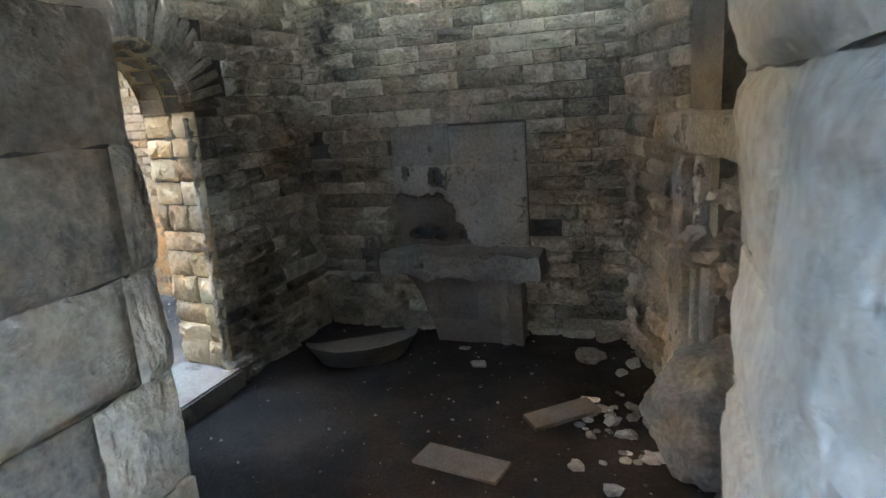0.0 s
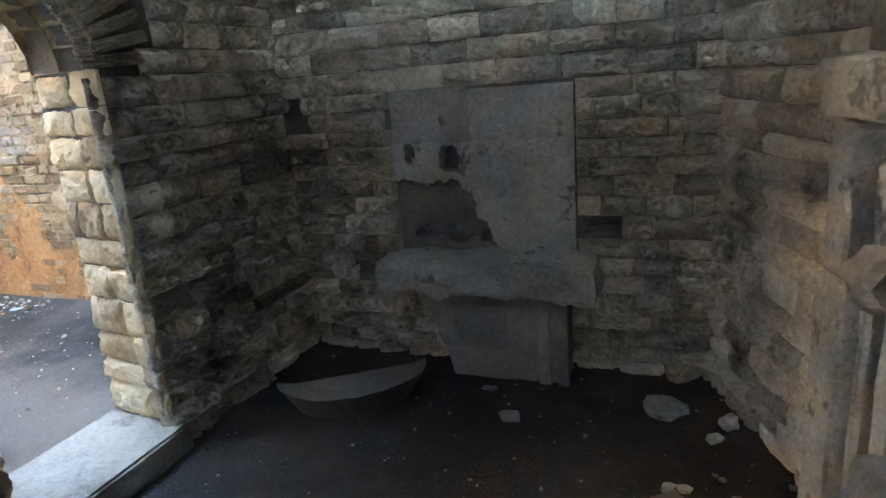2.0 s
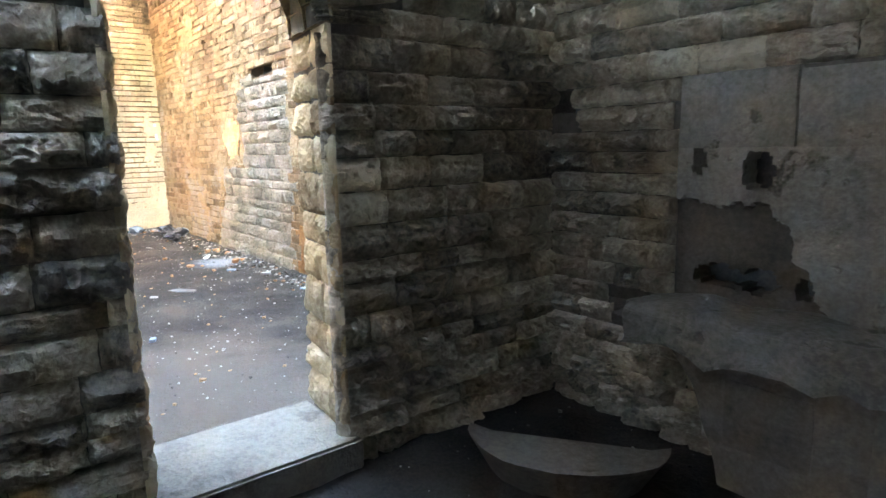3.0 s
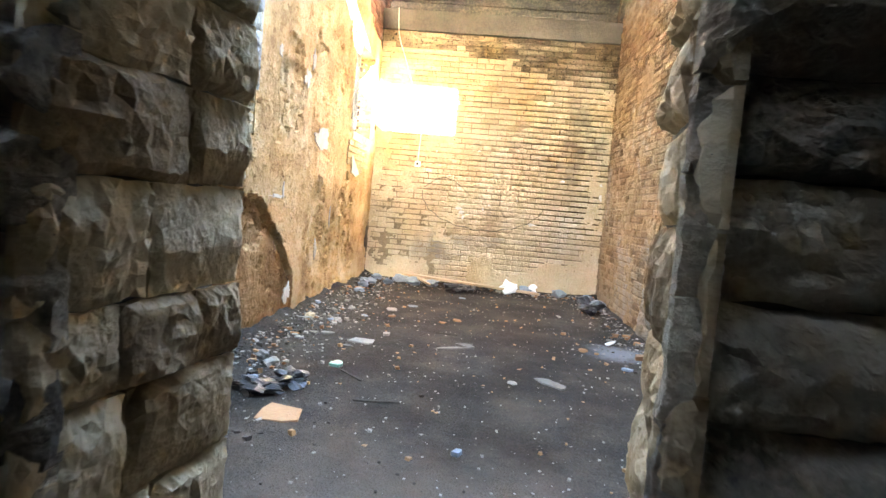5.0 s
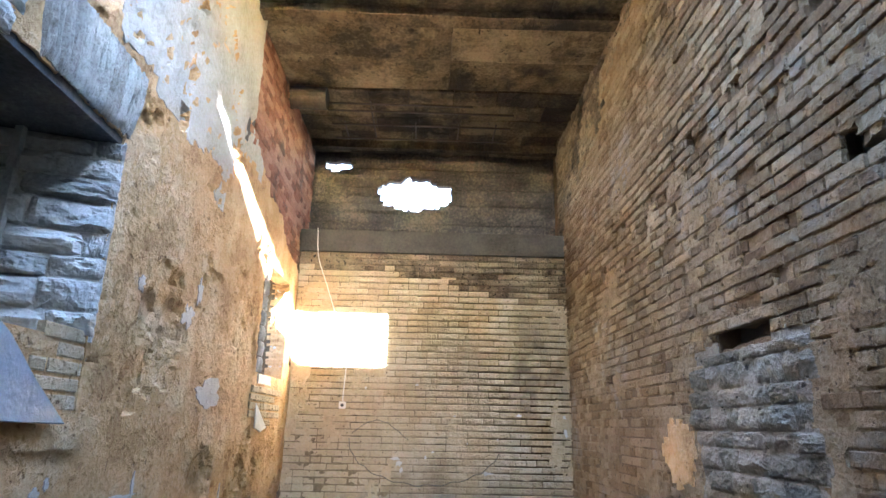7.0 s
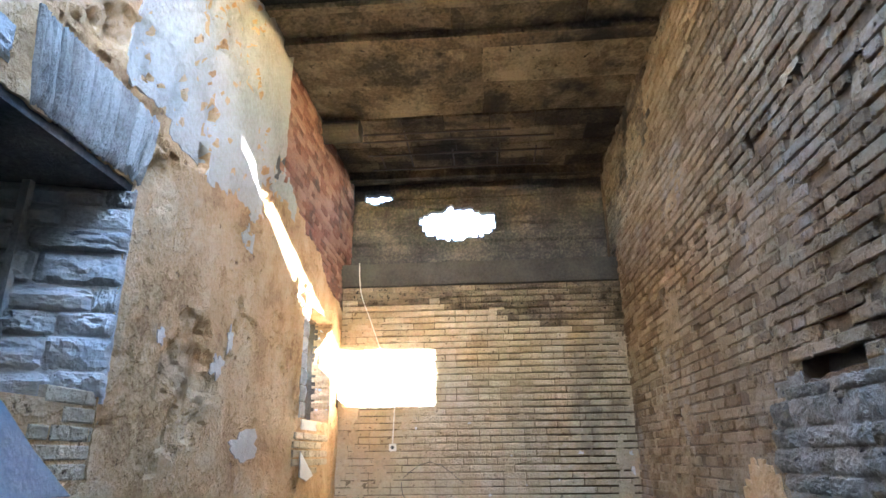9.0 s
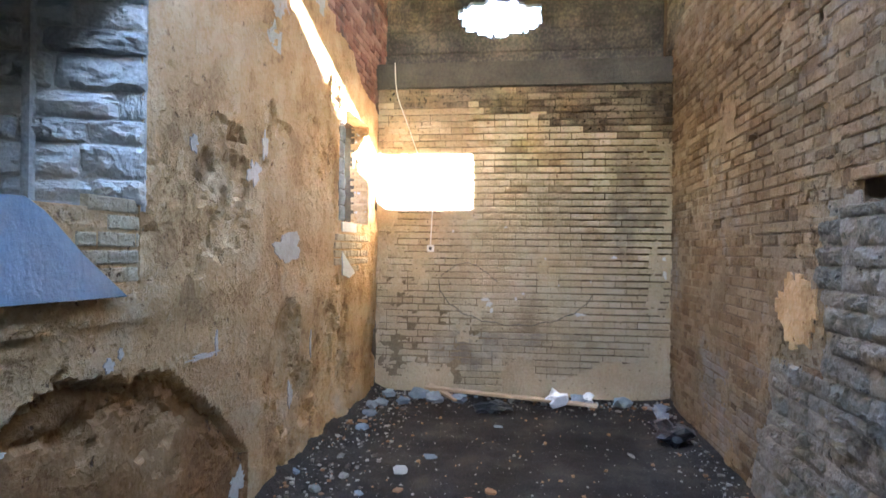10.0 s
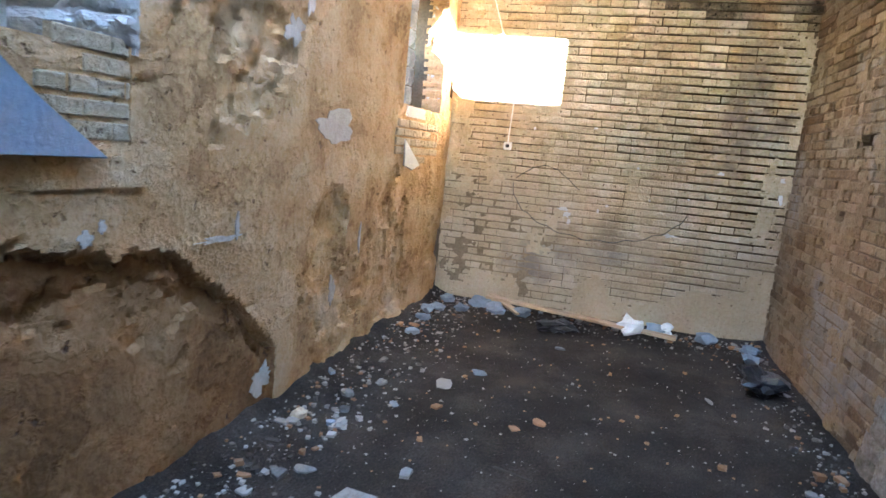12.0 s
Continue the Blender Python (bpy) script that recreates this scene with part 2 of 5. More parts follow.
def rough_unit(seed, nx=17, nz=11):
    """A rock-faced block in a unit box: back at y = 0, face about y = -1, pillowed and broken by a few oblique breaks."""
    r = random.Random(seed)
    verts, faces = [], []
    breaks = [(r.uniform(0, 6.3), r.uniform(-0.25, 0.3), r.uniform(0.5, 1.6)) for _ in range(4)]
    off = Vector((seed * 5.3, seed * 2.9, seed * 1.3))
    lean = r.uniform(-0.1, 0.35)
    for k in range(nz):
        for i in range(nx):
            u, v = i / (nx - 1) - 0.5, k / (nz - 1) - 0.5
            rim_u, rim_v = i in (0, nx - 1), k in (0, nz - 1)
            p = Vector((u * 3.2, v * 1.9, 0)) + off
            pillow = (1 - abs(2 * u) ** 12) * (1 - abs(2 * v) ** 7)
            face = 0.85 + 0.55 * noise.noise(p) + 0.40 * noise.noise(p * 2.3) - lean * v
            for turn, far, steep in breaks:
                face = min(face, 1.0 - steep * (u * math.cos(turn) + v * math.sin(turn) - far))
            d = 0.05 + pillow ** 0.55 * max(0.25, face) + 0.22 * noise.noise(p * 5.0) + 0.10 * noise.noise(p * 11.0)
            if rim_u or rim_v:
                d = r.uniform(0.0, 0.3)
            ju = 0.020 * noise.noise(Vector((v * 4, seed * 3.1 + (u > 0), 0))) + (r.uniform(-0.012, 0.012) if not rim_u else 0)
            jv = 0.050 * noise.noise(Vector((u * 4, seed * 7.7 + (v > 0), 3))) + (r.uniform(-0.02, 0.02) if not rim_v else 0)
            verts.append((u + ju, -max(-0.1, d), v + jv))
    for k in range(nz - 1):
        for i in range(nx - 1):
            a = k * nx + i
            if (i + k) % 2:
                faces += [(a, a + 1, a + nx + 1), (a, a + nx + 1, a + nx)]
            else:
                faces += [(a, a + 1, a + nx), (a + 1, a + nx + 1, a + nx)]
    ring = [i for i in range(nx)] + [k * nx + nx - 1 for k in range(1, nz)] + [(nz - 1) * nx + i for i in range(nx - 2, -1, -1)] + [k * nx for k in range(nz - 2, 0, -1)]
    base = len(verts)
    for a in ring:
        x, _, z = verts[a]
        verts.append((x, 0.25, z))
    for j in range(len(ring)):
        j2 = (j + 1) % len(ring)
        faces.append((ring[j2], ring[j], base + j, base + j2))
    return verts, faces


def unit_mesh(name, made, mat):
    data = bpy.data.meshes.new(name)
    data.from_pydata(made[0], [], made[1])
    data.update()
    data.materials.append(mat)
    return data


ROCKS = {m.name: [unit_mesh("stone", rough_unit(s), m) for s in range(18)] for m in (STONE, STONE_WARM, STONE_GREY, DARK_STONE, STONE_CUT, STONE_RUBBLE, STONE_PATCH, STONE_PALE)}


def piece(name, data, parent, m):
    ob = new(name, data)
    ob.parent = parent
    ob.matrix_basis = m
    return ob


def lay(r, u0, u1, z0, z1, low, high, short, long):
    """Courses of uneven height: (u, z, length, height) for each block."""
    z, out = z0, []
    while z < z1 - 0.02:
        h = min(r.uniform(low, high), z1 - z)
        if z1 - z - h < 0.04:
            h = z1 - z
        u = u0 - r.uniform(0, short)
        while u < u1 - 0.01:
            w = r.uniform(short, long)
            a, b = max(u, u0), min(u + w, u1)
            if b - a > 0.03:
                out.append(((a + b) / 2, z + h / 2, b - a, h))
            u += w
        z += h
    return out


def stone_face(parent, frame_m, blocks, mat, depth=(0.03, 0.055), skip=None, name="stone", gap=0.003):
    r = random.Random(len(blocks))
    for u, z, w, h in blocks:
        if skip and skip(u, z, w, h):
            continue
        flip = r.choice((-1, 1))
        piece(name, r.choice(ROCKS[mat.name]), parent, frame_m @ Matrix.Translation((u, 0, z)) @ Matrix.Diagonal((w - gap, r.uniform(*depth), h - gap, 1)) @ (Matrix.Rotation(math.pi, 4, "Y") if flip < 0 else Matrix()))


def brick_arrays(bricks, r, depth=0.012, chamfer=0.004):
    """Verts and faces in a wall's own axes for bricks (u, z, w, h, proud)."""
    verts, faces = [], []
    for u, z, w, h, d in bricks:
        a = len(verts)
        j = [r.uniform(-0.004, 0.004) for _ in range(8)]
        tilt = r.uniform(-0.002, 0.002)
        c = chamfer + r.uniform(0, 0.004)
        x0, x1, z0, z1 = u - w / 2 + j[0], u + w / 2 + j[1], z - h / 2 + j[2] / 2, z + h / 2 + j[3] / 2
        verts += [(x0, 0.02, z0), (x1, 0.02, z0), (x1, 0.02, z1), (x0, 0.02, z1)]
        verts += [(x0, -d + c, z0), (x1, -d + c, z0), (x1, -d + c, z1), (x0, -d + c, z1)]
        verts += [(x0 + c, -d + tilt, z0 + c), (x1 - c, -d - tilt, z0 + c), (x1 - c + j[4] / 2, -d - tilt, z1 - c), (x0 + c + j[5] / 2, -d + tilt, z1 - c)]
        for s in range(4):
            n = (s + 1) % 4
            faces += [(a + s, a + n, a + 4 + n, a + 4 + s), (a + 4 + s, a + 4 + n, a + 8 + n, a + 8 + s)]
        faces.append((a + 8, a + 9, a + 10, a + 11))
    return verts, faces


def bond(r, u0, u1, z0, z1, course=0.0755, length=0.247, joint=0.014, upright=0.35):
    """English garden bond: a course of headers after every two of stretchers."""
    out, k, z = [], 0, z0
    while z + course <= z1 + 0.01:
        head = k % 3 == 2
        w = length / 2 if head else length
        u = u0 - (0 if k % 2 else w / 2)
        while u < u1:
            a, b = max(u, u0), min(u + w, u1)
            if b - a > 0.04:
                out.append(((a + b) / 2, z + course / 2, b - a - joint * upright, course - joint))
            u += w
        z += course
        k += 1
    return out


def sheet(name, frame_m, u0, u1, z0, z1, step, depth, mat, parent=None, mask=None, thick=0.05, smooth=True):
    """A lumpy sheet of plaster in a wall's axes; depth(u, z) is how far it stands proud, mask(u, z) where it is kept."""
    nu, nz = max(2, int((u1 - u0) / step) + 1), max(2, int((z1 - z0) / step) + 1)
    us, zs = np.linspace(u0, u1, nu), np.linspace(z0, z1, nz)
    keep = [[mask is None or mask((us[i] + us[i + 1]) / 2, (zs[k] + zs[k + 1]) / 2) for i in range(nu - 1)] for k in range(nz - 1)]
    bm = bmesh.new()
    front, back = {}, {}

    def corner(i, k):
        if (i, k) not in front:
            d = depth(us[i], zs[k])
            inside = 0 < i < nu - 1 and 0 < k < nz - 1
            ju, jz = (rng.uniform(-0.3, 0.3) * step, rng.uniform(-0.3, 0.3) * step) if inside else (0, 0)
            front[i, k] = bm.verts.new((us[i] + ju, -d, zs[k] + jz))
            back[i, k] = bm.verts.new((us[i] + ju, -d + thick, zs[k] + jz))
        return i, k

    for k in range(nz - 1):
        for i in range(nu - 1):
            if keep[k][i]:
                c = [corner(i, k), corner(i + 1, k), corner(i + 1, k + 1), corner(i, k + 1)]
                bm.faces.new([front[q] for q in c])
                for (di, dk), (p, q) in (((0, -1), (0, 1)), ((1, 0), (1, 2)), ((0, 1), (2, 3)), ((-1, 0), (3, 0))):
                    i2, k2 = i + di, k + dk
                    if not (0 <= i2 < nu - 1 and 0 <= k2 < nz - 1 and keep[k2][i2]):
                        bm.faces.new([front[c[q]], front[c[p]], back[c[p]], back[c[q]]])
    bm.normal_update()
    for e in bm.edges:
        if len(e.link_faces) == 2 and e.calc_face_angle(0) > 0.5:
            e.smooth = False
    data = bpy.data.meshes.new(name)
    bm.to_mesh(data)
    bm.free()
    data.materials.append(mat)
    if smooth:
        data.polygons.foreach_set("use_smooth", [True] * len(data.polygons))
    ob = new(name, data)
    ob.parent = parent
    ob.matrix_basis = frame_m
    return ob


# ---- plan (metres) ----
WIDTH, CEIL, HALL_END = 3.32, 5.2, 7.6          # brick room: across, ceiling height, east face
TOP_OPEN = 6.9                                   # height of the unroofed walls, raised unseen to keep the sun to the slot
PARTITION = 3.84                                 # top of the west partition
ARCH_X, ARCH_Y0, ARCH_Y1 = 8.05, 1.23, 1.94      # small room's west face and the opening in it
BACK_Y, FLOOR_B = 3.25, -0.10                    # small room's back wall and floor
ROOF_B = 3.3



def bank(x, y):
    """Earth and fine dirt heaped against the foot of the walls."""
    return 0.09 * math.exp(-max(0, y) / 0.13) * (1 + 0.5 * fbm(x, y, 2, 3)) + 0.05 * math.exp(-max(0, x) / 0.15) + 0.04 * math.exp(-max(0, WIDTH - y) / 0.1)


def ground(name, x0, x1, y0, y1, z, step, relief, mat, extra=None):
    nx, ny = int((x1 - x0) / step) + 1, int((y1 - y0) / step) + 1
    verts, faces = [], []
    for j in range(ny):
        for i in range(nx):
            x, y = x0 + (x1 - x0) * i / (nx - 1), y0 + (y1 - y0) * j / (ny - 1)
            verts.append((x, y, z + relief * fbm(x, y, 0, 1.7) + relief * 0.5 * fbm(x, y, 3, 7) + (extra(x, y) if extra else 0)))
    for j in range(ny - 1):
        for i in range(nx - 1):
            a = j * nx + i
            faces.append((a, a + 1, a + nx + 1, a + nx))
    return mesh_object(name, verts, faces, mat, smooth=True)


# ---- brick room ----
structure(ground("floor", -0.02, 7.95, -0.06, WIDTH + 0.06, 0.0, 0.05, 0.012, EARTH, bank), "dark packed earth floor strewn with rubble", "floor")
structure(ground("floor_small_room", 7.9, 12.6, -2.6, BACK_Y + 0.1, FLOOR_B, 0.05, 0.014, EARTH_DARK), "dark earth floor of the small room, shade held in its colour", "floor")

# west partition of bricks, lower than the ceiling
west = boxes("wall_west", [(-0.32, -0.06, -0.1, WIDTH + 0.1, -0.2, PARTITION - 0.28)], MORTAR_OCHRE)
structure(west, "brick partition wall with flaking ochre limewash", "wall")
boxes("coping", [(-0.34, 0.004, -0.1, WIDTH + 0.1, PARTITION - 0.28, PARTITION)], COPING, west, "dark dirty concrete band")
FAR = wall_frame((-0.02, 0, 0), (1, 0, 0))
r = random.Random(3)
sheet("mortar", FAR, 0.0, WIDTH, 0.0, PARTITION - 0.29, 0.04, lambda u, z: 0.003 - 0.028 * min(1, max(0, 0.8 * u / WIDTH + 0.4 * z / 3.5 - 0.3 + 0.6 * fbm(u, z, 4, 1.6))) + 0.006 * fbm(u, z, 6, 7), MORTAR_LIME, west, mask=lambda u, z: 0.85 * u / WIDTH + 0.45 * z / 3.5 - 0.3 + 0.7 * fbm(u, z, 4, 1.6) + 0.25 * fbm(u, z, 14, 9) < 0.36, thick=0.03)
near_bricks, mass, sooty = [], [], []
for u, z, w, h in bond(r, 0.0, WIDTH, 0.0, PARTITION - 0.29):
    worn = 0.5 + 0.5 * fbm(u, z, 1, 0.9)
    d = 0.003 + 0.022 * min(1, max(0, worn * 0.7 + 0.45 * (u / WIDTH) + 0.3 * (z / 3.6) - 0.35)) + r.uniform(-0.002, 0.004)
    tight = min(1, max(-1.2, 0.9 - 1.45 * (u / WIDTH) - 0.35 * (z / 3.5) + 0.5 * fbm(u, z, 2, 1.4)))
    w, h = w + 0.003 * tight, h + 0.008 * tight + r.uniform(-0.002, 0.002)
    if z > 3.28 - 0.4 * (u / WIDTH) ** 2 + 0.3 * fbm(u, z, 8, 1.5) + r.uniform(-0.05, 0.05):
        sooty.append((u, z, w, h, max(0.002, d)))
        continue
    (near_bricks if 0.6 < u < 2.7 and 0.75 < z < 2.0 else mass).append((u, z, w, h, max(0.002, d)))
v, f = brick_arrays(sooty, r)
ob = mesh_object("sooty_brickwork", v, f, BRICK_SOOT, west)
ob.matrix_basis = FAR
tagged(ob, "bricks stained black with soot", kind="stuff")
v, f = brick_arrays(mass, r)
west_mass = mesh_object("brickwork", v, f, BRICK_MASS, west)
west_mass.matrix_basis = FAR
tagged(west_mass, kind="stuff")
for b in near_bricks[:300]:
    v, f = brick_arrays([(0, 0, b[2], b[3], b[4])], r)
    piece("brick", unit_mesh("brick", (v, f), BRICK), west, FAR @ Matrix.Translation((b[0], 0, b[1])))
if near_bricks[300:]:
    v, f = brick_arrays(near_bricks[300:], r)
    ob = mesh_object("brickwork", v, f, BRICK_MASS, west)
    ob.matrix_basis = FAR
    tagged(ob, kind="stuff")
sheet("plaster", FAR, 0.0, WIDTH, 0.0, 0.62, 0.04, lambda u, z: 0.020 + 0.007 * fbm(u, z, 5, 2.5), PLASTER_SKIM, west,
      mask=lambda u, z: z < 0.27 + 0.4 * fbm(u, z, 9, 1.8) + (0.12 if u > 2.3 else 0) and not (0.9 < u < 1.5 and z < 0.3))

for a, b in ((0.0, 0.24), (WIDTH - 0.34, WIDTH)):
    sheet("plaster", FAR, a, b, 0.3, 2.9, 0.03, lambda u, z: 0.026 + 0.008 * fbm(u, z, 91, 4), PLASTER_SKIM, west,
          mask=lambda u, z, a=a: (u - a if a < 1 else WIDTH - u) < 0.04 + 0.5 * fbm(u, z, 93, 3.5), thick=0.03)
sheet("limewash_skim", FAR, 0.0, WIDTH, 0.35, 3.3, 0.035, lambda u, z: 0.011 + 0.005 * fbm(u, z, 81, 4), PLASTER_SKIM, west,
      mask=lambda u, z: fbm(u, z, 83, 1.3) + 0.45 * fbm(u, z, 85, 7) > 0.12 + 0.75 * (u / WIDTH) + 0.2 * (z / 3.3))

# wall above and behind the partition, with two ragged holes to the sky
END = wall_frame((-0.62, 0, 0), (1, 0, 0))


def end_open(u, z):
    a = ((u - 1.37) / 0.52) ** 2 + ((z - 4.58) / 0.24) ** 2 + 0.35 * fbm(u, z, 2, 5)
    b = ((u - 0.30) / 0.22) ** 2 + ((z - 4.98) / 0.075) ** 2 + 0.3 * fbm(u, z, 4, 7)
    return a > 1 and b > 1


end = sheet("wall_end", END, -0.3, WIDTH + 0.3, 3.2, CEIL + 0.05, 0.04, lambda u, z: 0.02 * fbm(u, z, 1, 3) + 0.03 * math.floor(z / 0.13 % 2), DARK_WALL, mask=end_open, thick=0.12)
structure(end, "dark end wall with ragged holes open to the sky", "wall")
boxes("side_fill", [(-0.8, -0.30, -0.5, -0.02, 3.2, CEIL), (-0.8, -0.30, WIDTH + 0.02, WIDTH + 0.5, 3.2, CEIL)], COPING, end)

# south wall: plaster over masonry, two deep window openings
SOUTH = wall_frame((0, 0, 0), (0, 1, 0))         # its axis u runs towards -x
WIN_A = (4.40, 5.42, 1.50, 2.90)
WIN_B = (0.42, 1.34, 1.95, 3.02)
DEEP = 0.80


def in_window(x, z):
    return any(a < x < b and c < z < d for a, b, c, d in (WIN_A, WIN_B))


def pier_boxes(y0, y1, x0, x1, z0, z1):
    """The wall's solid round its two openings."""
    a, b = WIN_B, WIN_A
    return [(x0, a[0], y0, y1, z0, z1), (a[0], a[1], y0, y1, z0, a[2]), (a[0], a[1], y0, y1, a[3], z1),
            (a[1], b[0], y0, y1, z0, z1), (b[0], b[1], y0, y1, z0, b[2]), (b[0], b[1], y0, y1, b[3], z1), (b[1], x1, y0, y1, z0, z1)]


south = boxes("wall_south", pier_boxes(-DEEP, -0.16, -0.6, 8.05, -0.2, CEIL) + [(4.8, 8.05, -DEEP, -0.03, CEIL, TOP_OPEN)], MORTAR_OCHRE)
structure(south, "tall wall of broken ochre plaster with deep window openings", "wall")


def arch_top(x):
    return 1.14 - 0.36 * (x - 4.75) ** 2


def bare(x, z):
    """Where the plaster has come off the upper wall by the corner."""
    return x < 2.3 and z > 3.22 + 0.34 * x + 0.1 * fbm(x, z, 41, 3)


def south_depth(u, z):
    x = -u
    d = 0.016 * fbm(x, z, 0, 0.8) + 0.007 * fbm(x, z, 2, 3.5) + 0.005 * fbm(x, z, 7, 9)
    lost = (fbm(x, z, 11, 1.0) + 0.3 * fbm(x, z, 13, 5)) * (1 if x < 5.5 else 0.3)
    if lost > 0.2:
        d -= 0.024 - 0.016 * fbm(x, z, 15, 9)
    if lost > 0.40:
        d -= 0.022 - 0.014 * fbm(x, z, 17, 12)
    edge = arch_top(x) + 0.05 * fbm(x, z, 5, 3) + 0.02 * fbm(x, z, 5, 11)
    if math.hypot(x - 3.76, (z - 3.36) * 0.7) < 0.06 + 0.03 * fbm(x, z, 29, 9):
        d -= 0.07
    if x > 3.3 and z < edge:
        d -= 0.022 + 0.04 * math.exp(-(edge - z) / 0.03)
        low = edge - 0.17 - 0.14 * fbm(x, z, 6, 2.2)
        if z > low:
            d -= 0.016 - 0.012 * fbm(x, z, 8, 9)
        if abs(z - low) < 0.014 and fbm(x, z, 19, 2) > -0.2:
            d -= 0.02
    crack = abs(fbm(x, z, 23, 1.4))
    if crack < 0.014 and fbm(x, z, 25, 0.9) > 0.02:
        d -= 0.014
    return d


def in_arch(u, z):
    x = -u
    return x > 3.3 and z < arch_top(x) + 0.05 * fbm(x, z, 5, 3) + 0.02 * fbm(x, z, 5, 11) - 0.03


sheet("plaster", SOUTH, -6.4, 0.3, -0.05, 3.6, 0.024, south_depth, PLASTER, south, mask=lambda u, z: not in_window(-u, z) and not bare(-u, z) and not in_arch(u, z), thick=0.2)
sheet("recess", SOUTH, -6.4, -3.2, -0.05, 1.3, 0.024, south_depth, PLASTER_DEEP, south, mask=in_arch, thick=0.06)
sheet("plaster", SOUTH, -6.4, 0.3, 3.6, CEIL, 0.04, south_depth, PLASTER, south, mask=lambda u, z: not bare(-u, z), thick=0.14)
sheet("plaster", SOUTH, -8.05, -6.4, -0.05, CEIL, 0.05, south_depth, PLASTER, south, thick=0.14)
PALE_PLASTER = material("pale_grey_plaster", [(0.30, 0.26, 0.20), (0.44, 0.40, 0.33), (0.52, 0.49, 0.43)], 1.5, 26, bump=0.8, vary=0)
sheet("pale_plaster", SOUTH, -4.6, -1.9, 2.7, CEIL, 0.05, lambda u, z: 0.005 + south_depth(u, z), PALE_PLASTER, south,
      mask=lambda u, z: z > 3.35 - 0.28 * (-u - 3.2) + 0.5 * fbm(u, z, 51, 1.6) and not bare(-u, z) and not in_window(-u, z) and not (-u > 4.2 and z < 3.4), thick=0.03)
RED_BRICK = material("bare_red_brick", [(0.16, 0.075, 0.045), (0.27, 0.13, 0.08), (0.36, 0.2, 0.13)], 1.3, 45, bump=0.6, vary=0.5, stain=(0.06, 0.05, 0.042), stain_size=1.0, stain_at=0.52, piece=False)
v, f = brick_arrays([(-u, z, w, h, rng.uniform(-0.004, 0.012)) for u, z, w, h in bond(rng, -0.5, 2.4, 3.1, CEIL) if bare(u, z)], rng)
ob = mesh_object("brickwork", v, f, RED_BRICK, south)
ob.matrix_basis = wall_frame((0, -0.025, 0), (0, 1, 0))
tagged(ob, "bare dark red bricks", kind="stuff")
boxes("core", [(-0.6, 2.5, -0.09, -0.04, 3.1, CEIL)], MORTAR_DARK, south)

# north wall: bricks, a patch of grey rubble stone, putlog holes
NORTH = wall_frame((0, WIDTH, 0), (0, -1, 0))
HOLES = [(3.79, 4.37, 1.93, 2.06)]
r = random.Random(11)
for x, z in ((5.05, 3.42), (4.36, 3.37), (3.66, 3.30), (2.93, 3.26), (2.24, 3.28), (3.36, 3.01), (1.61, 2.97), (2.33, 2.51), (5.1, 2.62), (1.40, 1.43), (1.28, 0.91), (1.60, 1.93), (3.05, 1.70), (0.8, 2.2), (0.6, 3.3), (5.9, 3.4), (2.0, 0.55)):
    w, h = r.uniform(0.10, 0.15), r.uniform(0.10, 0.18)
    HOLES.append((x - w / 2, x + w / 2, z - h / 2, z + h / 2))
HOLES += [(4.98, 5.28, 3.40, 3.50), (5.0, 5.3, 2.55, 2.62)]


def in_patch(x, z):
    wob = 0.13 * fbm(x, z, 3, 2.2) + 0.06 * fbm(x, z, 4, 8)
    return (3.42 + wob < x < 4.66 + wob and 1.0 < z < 2.0) or (2.5 + wob + 0.25 * z < x < 4.55 + wob and z <= 1.0)


def in_hole(x, z):
    return any(a < x < b and c < z < d for a, b, c, d in HOLES)


north = boxes("wall_north", [(-0.6, HALL_END, WIDTH + 0.14, WIDTH + 0.6, -0.2, CEIL), (4.8, HALL_END, WIDTH + 0.03, WIDTH + 0.6, CEIL, TOP_OPEN)], MORTAR_DARK)
structure(north, "tall brick wall with putlog holes and a rubble stone patch", "wall")
mortar = sheet("mortar", NORTH, -0.6, HALL_END, -0.1, CEIL, 0.06, lambda u, z: -0.008 + 0.012 * fbm(u, z, 1, 5), MORTAR_WORN, north, mask=lambda u, z: not in_hole(u, z), thick=0.18)
near_bricks, mass, sooty = [], [], []
for u, z, w, h in bond(r, -0.3, HALL_END, 0.0, CEIL, 0.0755, 0.25, 0.0125, 0.85):
    if in_hole(u, z) or in_patch(u, z):
        continue
    if r.random() < 0.035 + 0.05 * (fbm(u, z, 14, 1.2) > 0.25):
        continue
    worn = 0.5 + 0.5 * fbm(u, z, 21, 0.8)
    d = 0.002 + 0.022 * min(1, max(0, worn * 0.9 + 0.12 * z - 0.2)) + r.uniform(-0.006, 0.008)
    if z > 3.75 + 0.55 * u + 0.4 * fbm(u, z, 18, 1.3) + r.uniform(-0.3, 0.3):
        sooty.append((u, z, w, h, max(0.002, d)))
        continue
    (near_bricks if 1.0 < u < 3.3 and 0.9 < z < 2.4 and len(near_bricks) < 300 else mass).append((u, z, w, h, max(0.002, d)))
v, f = brick_arrays(sooty, r)
ob = mesh_object("sooty_brickwork", v, f, BRICK_SOOT, north)
ob.matrix_basis = NORTH
tagged(ob, "bricks stained black with soot", kind="stuff")
v, f = brick_arrays(mass, r)
ob = mesh_object("brickwork", v, f, BRICK_N_MASS, north)
ob.matrix_basis = NORTH
tagged(ob, kind="stuff")
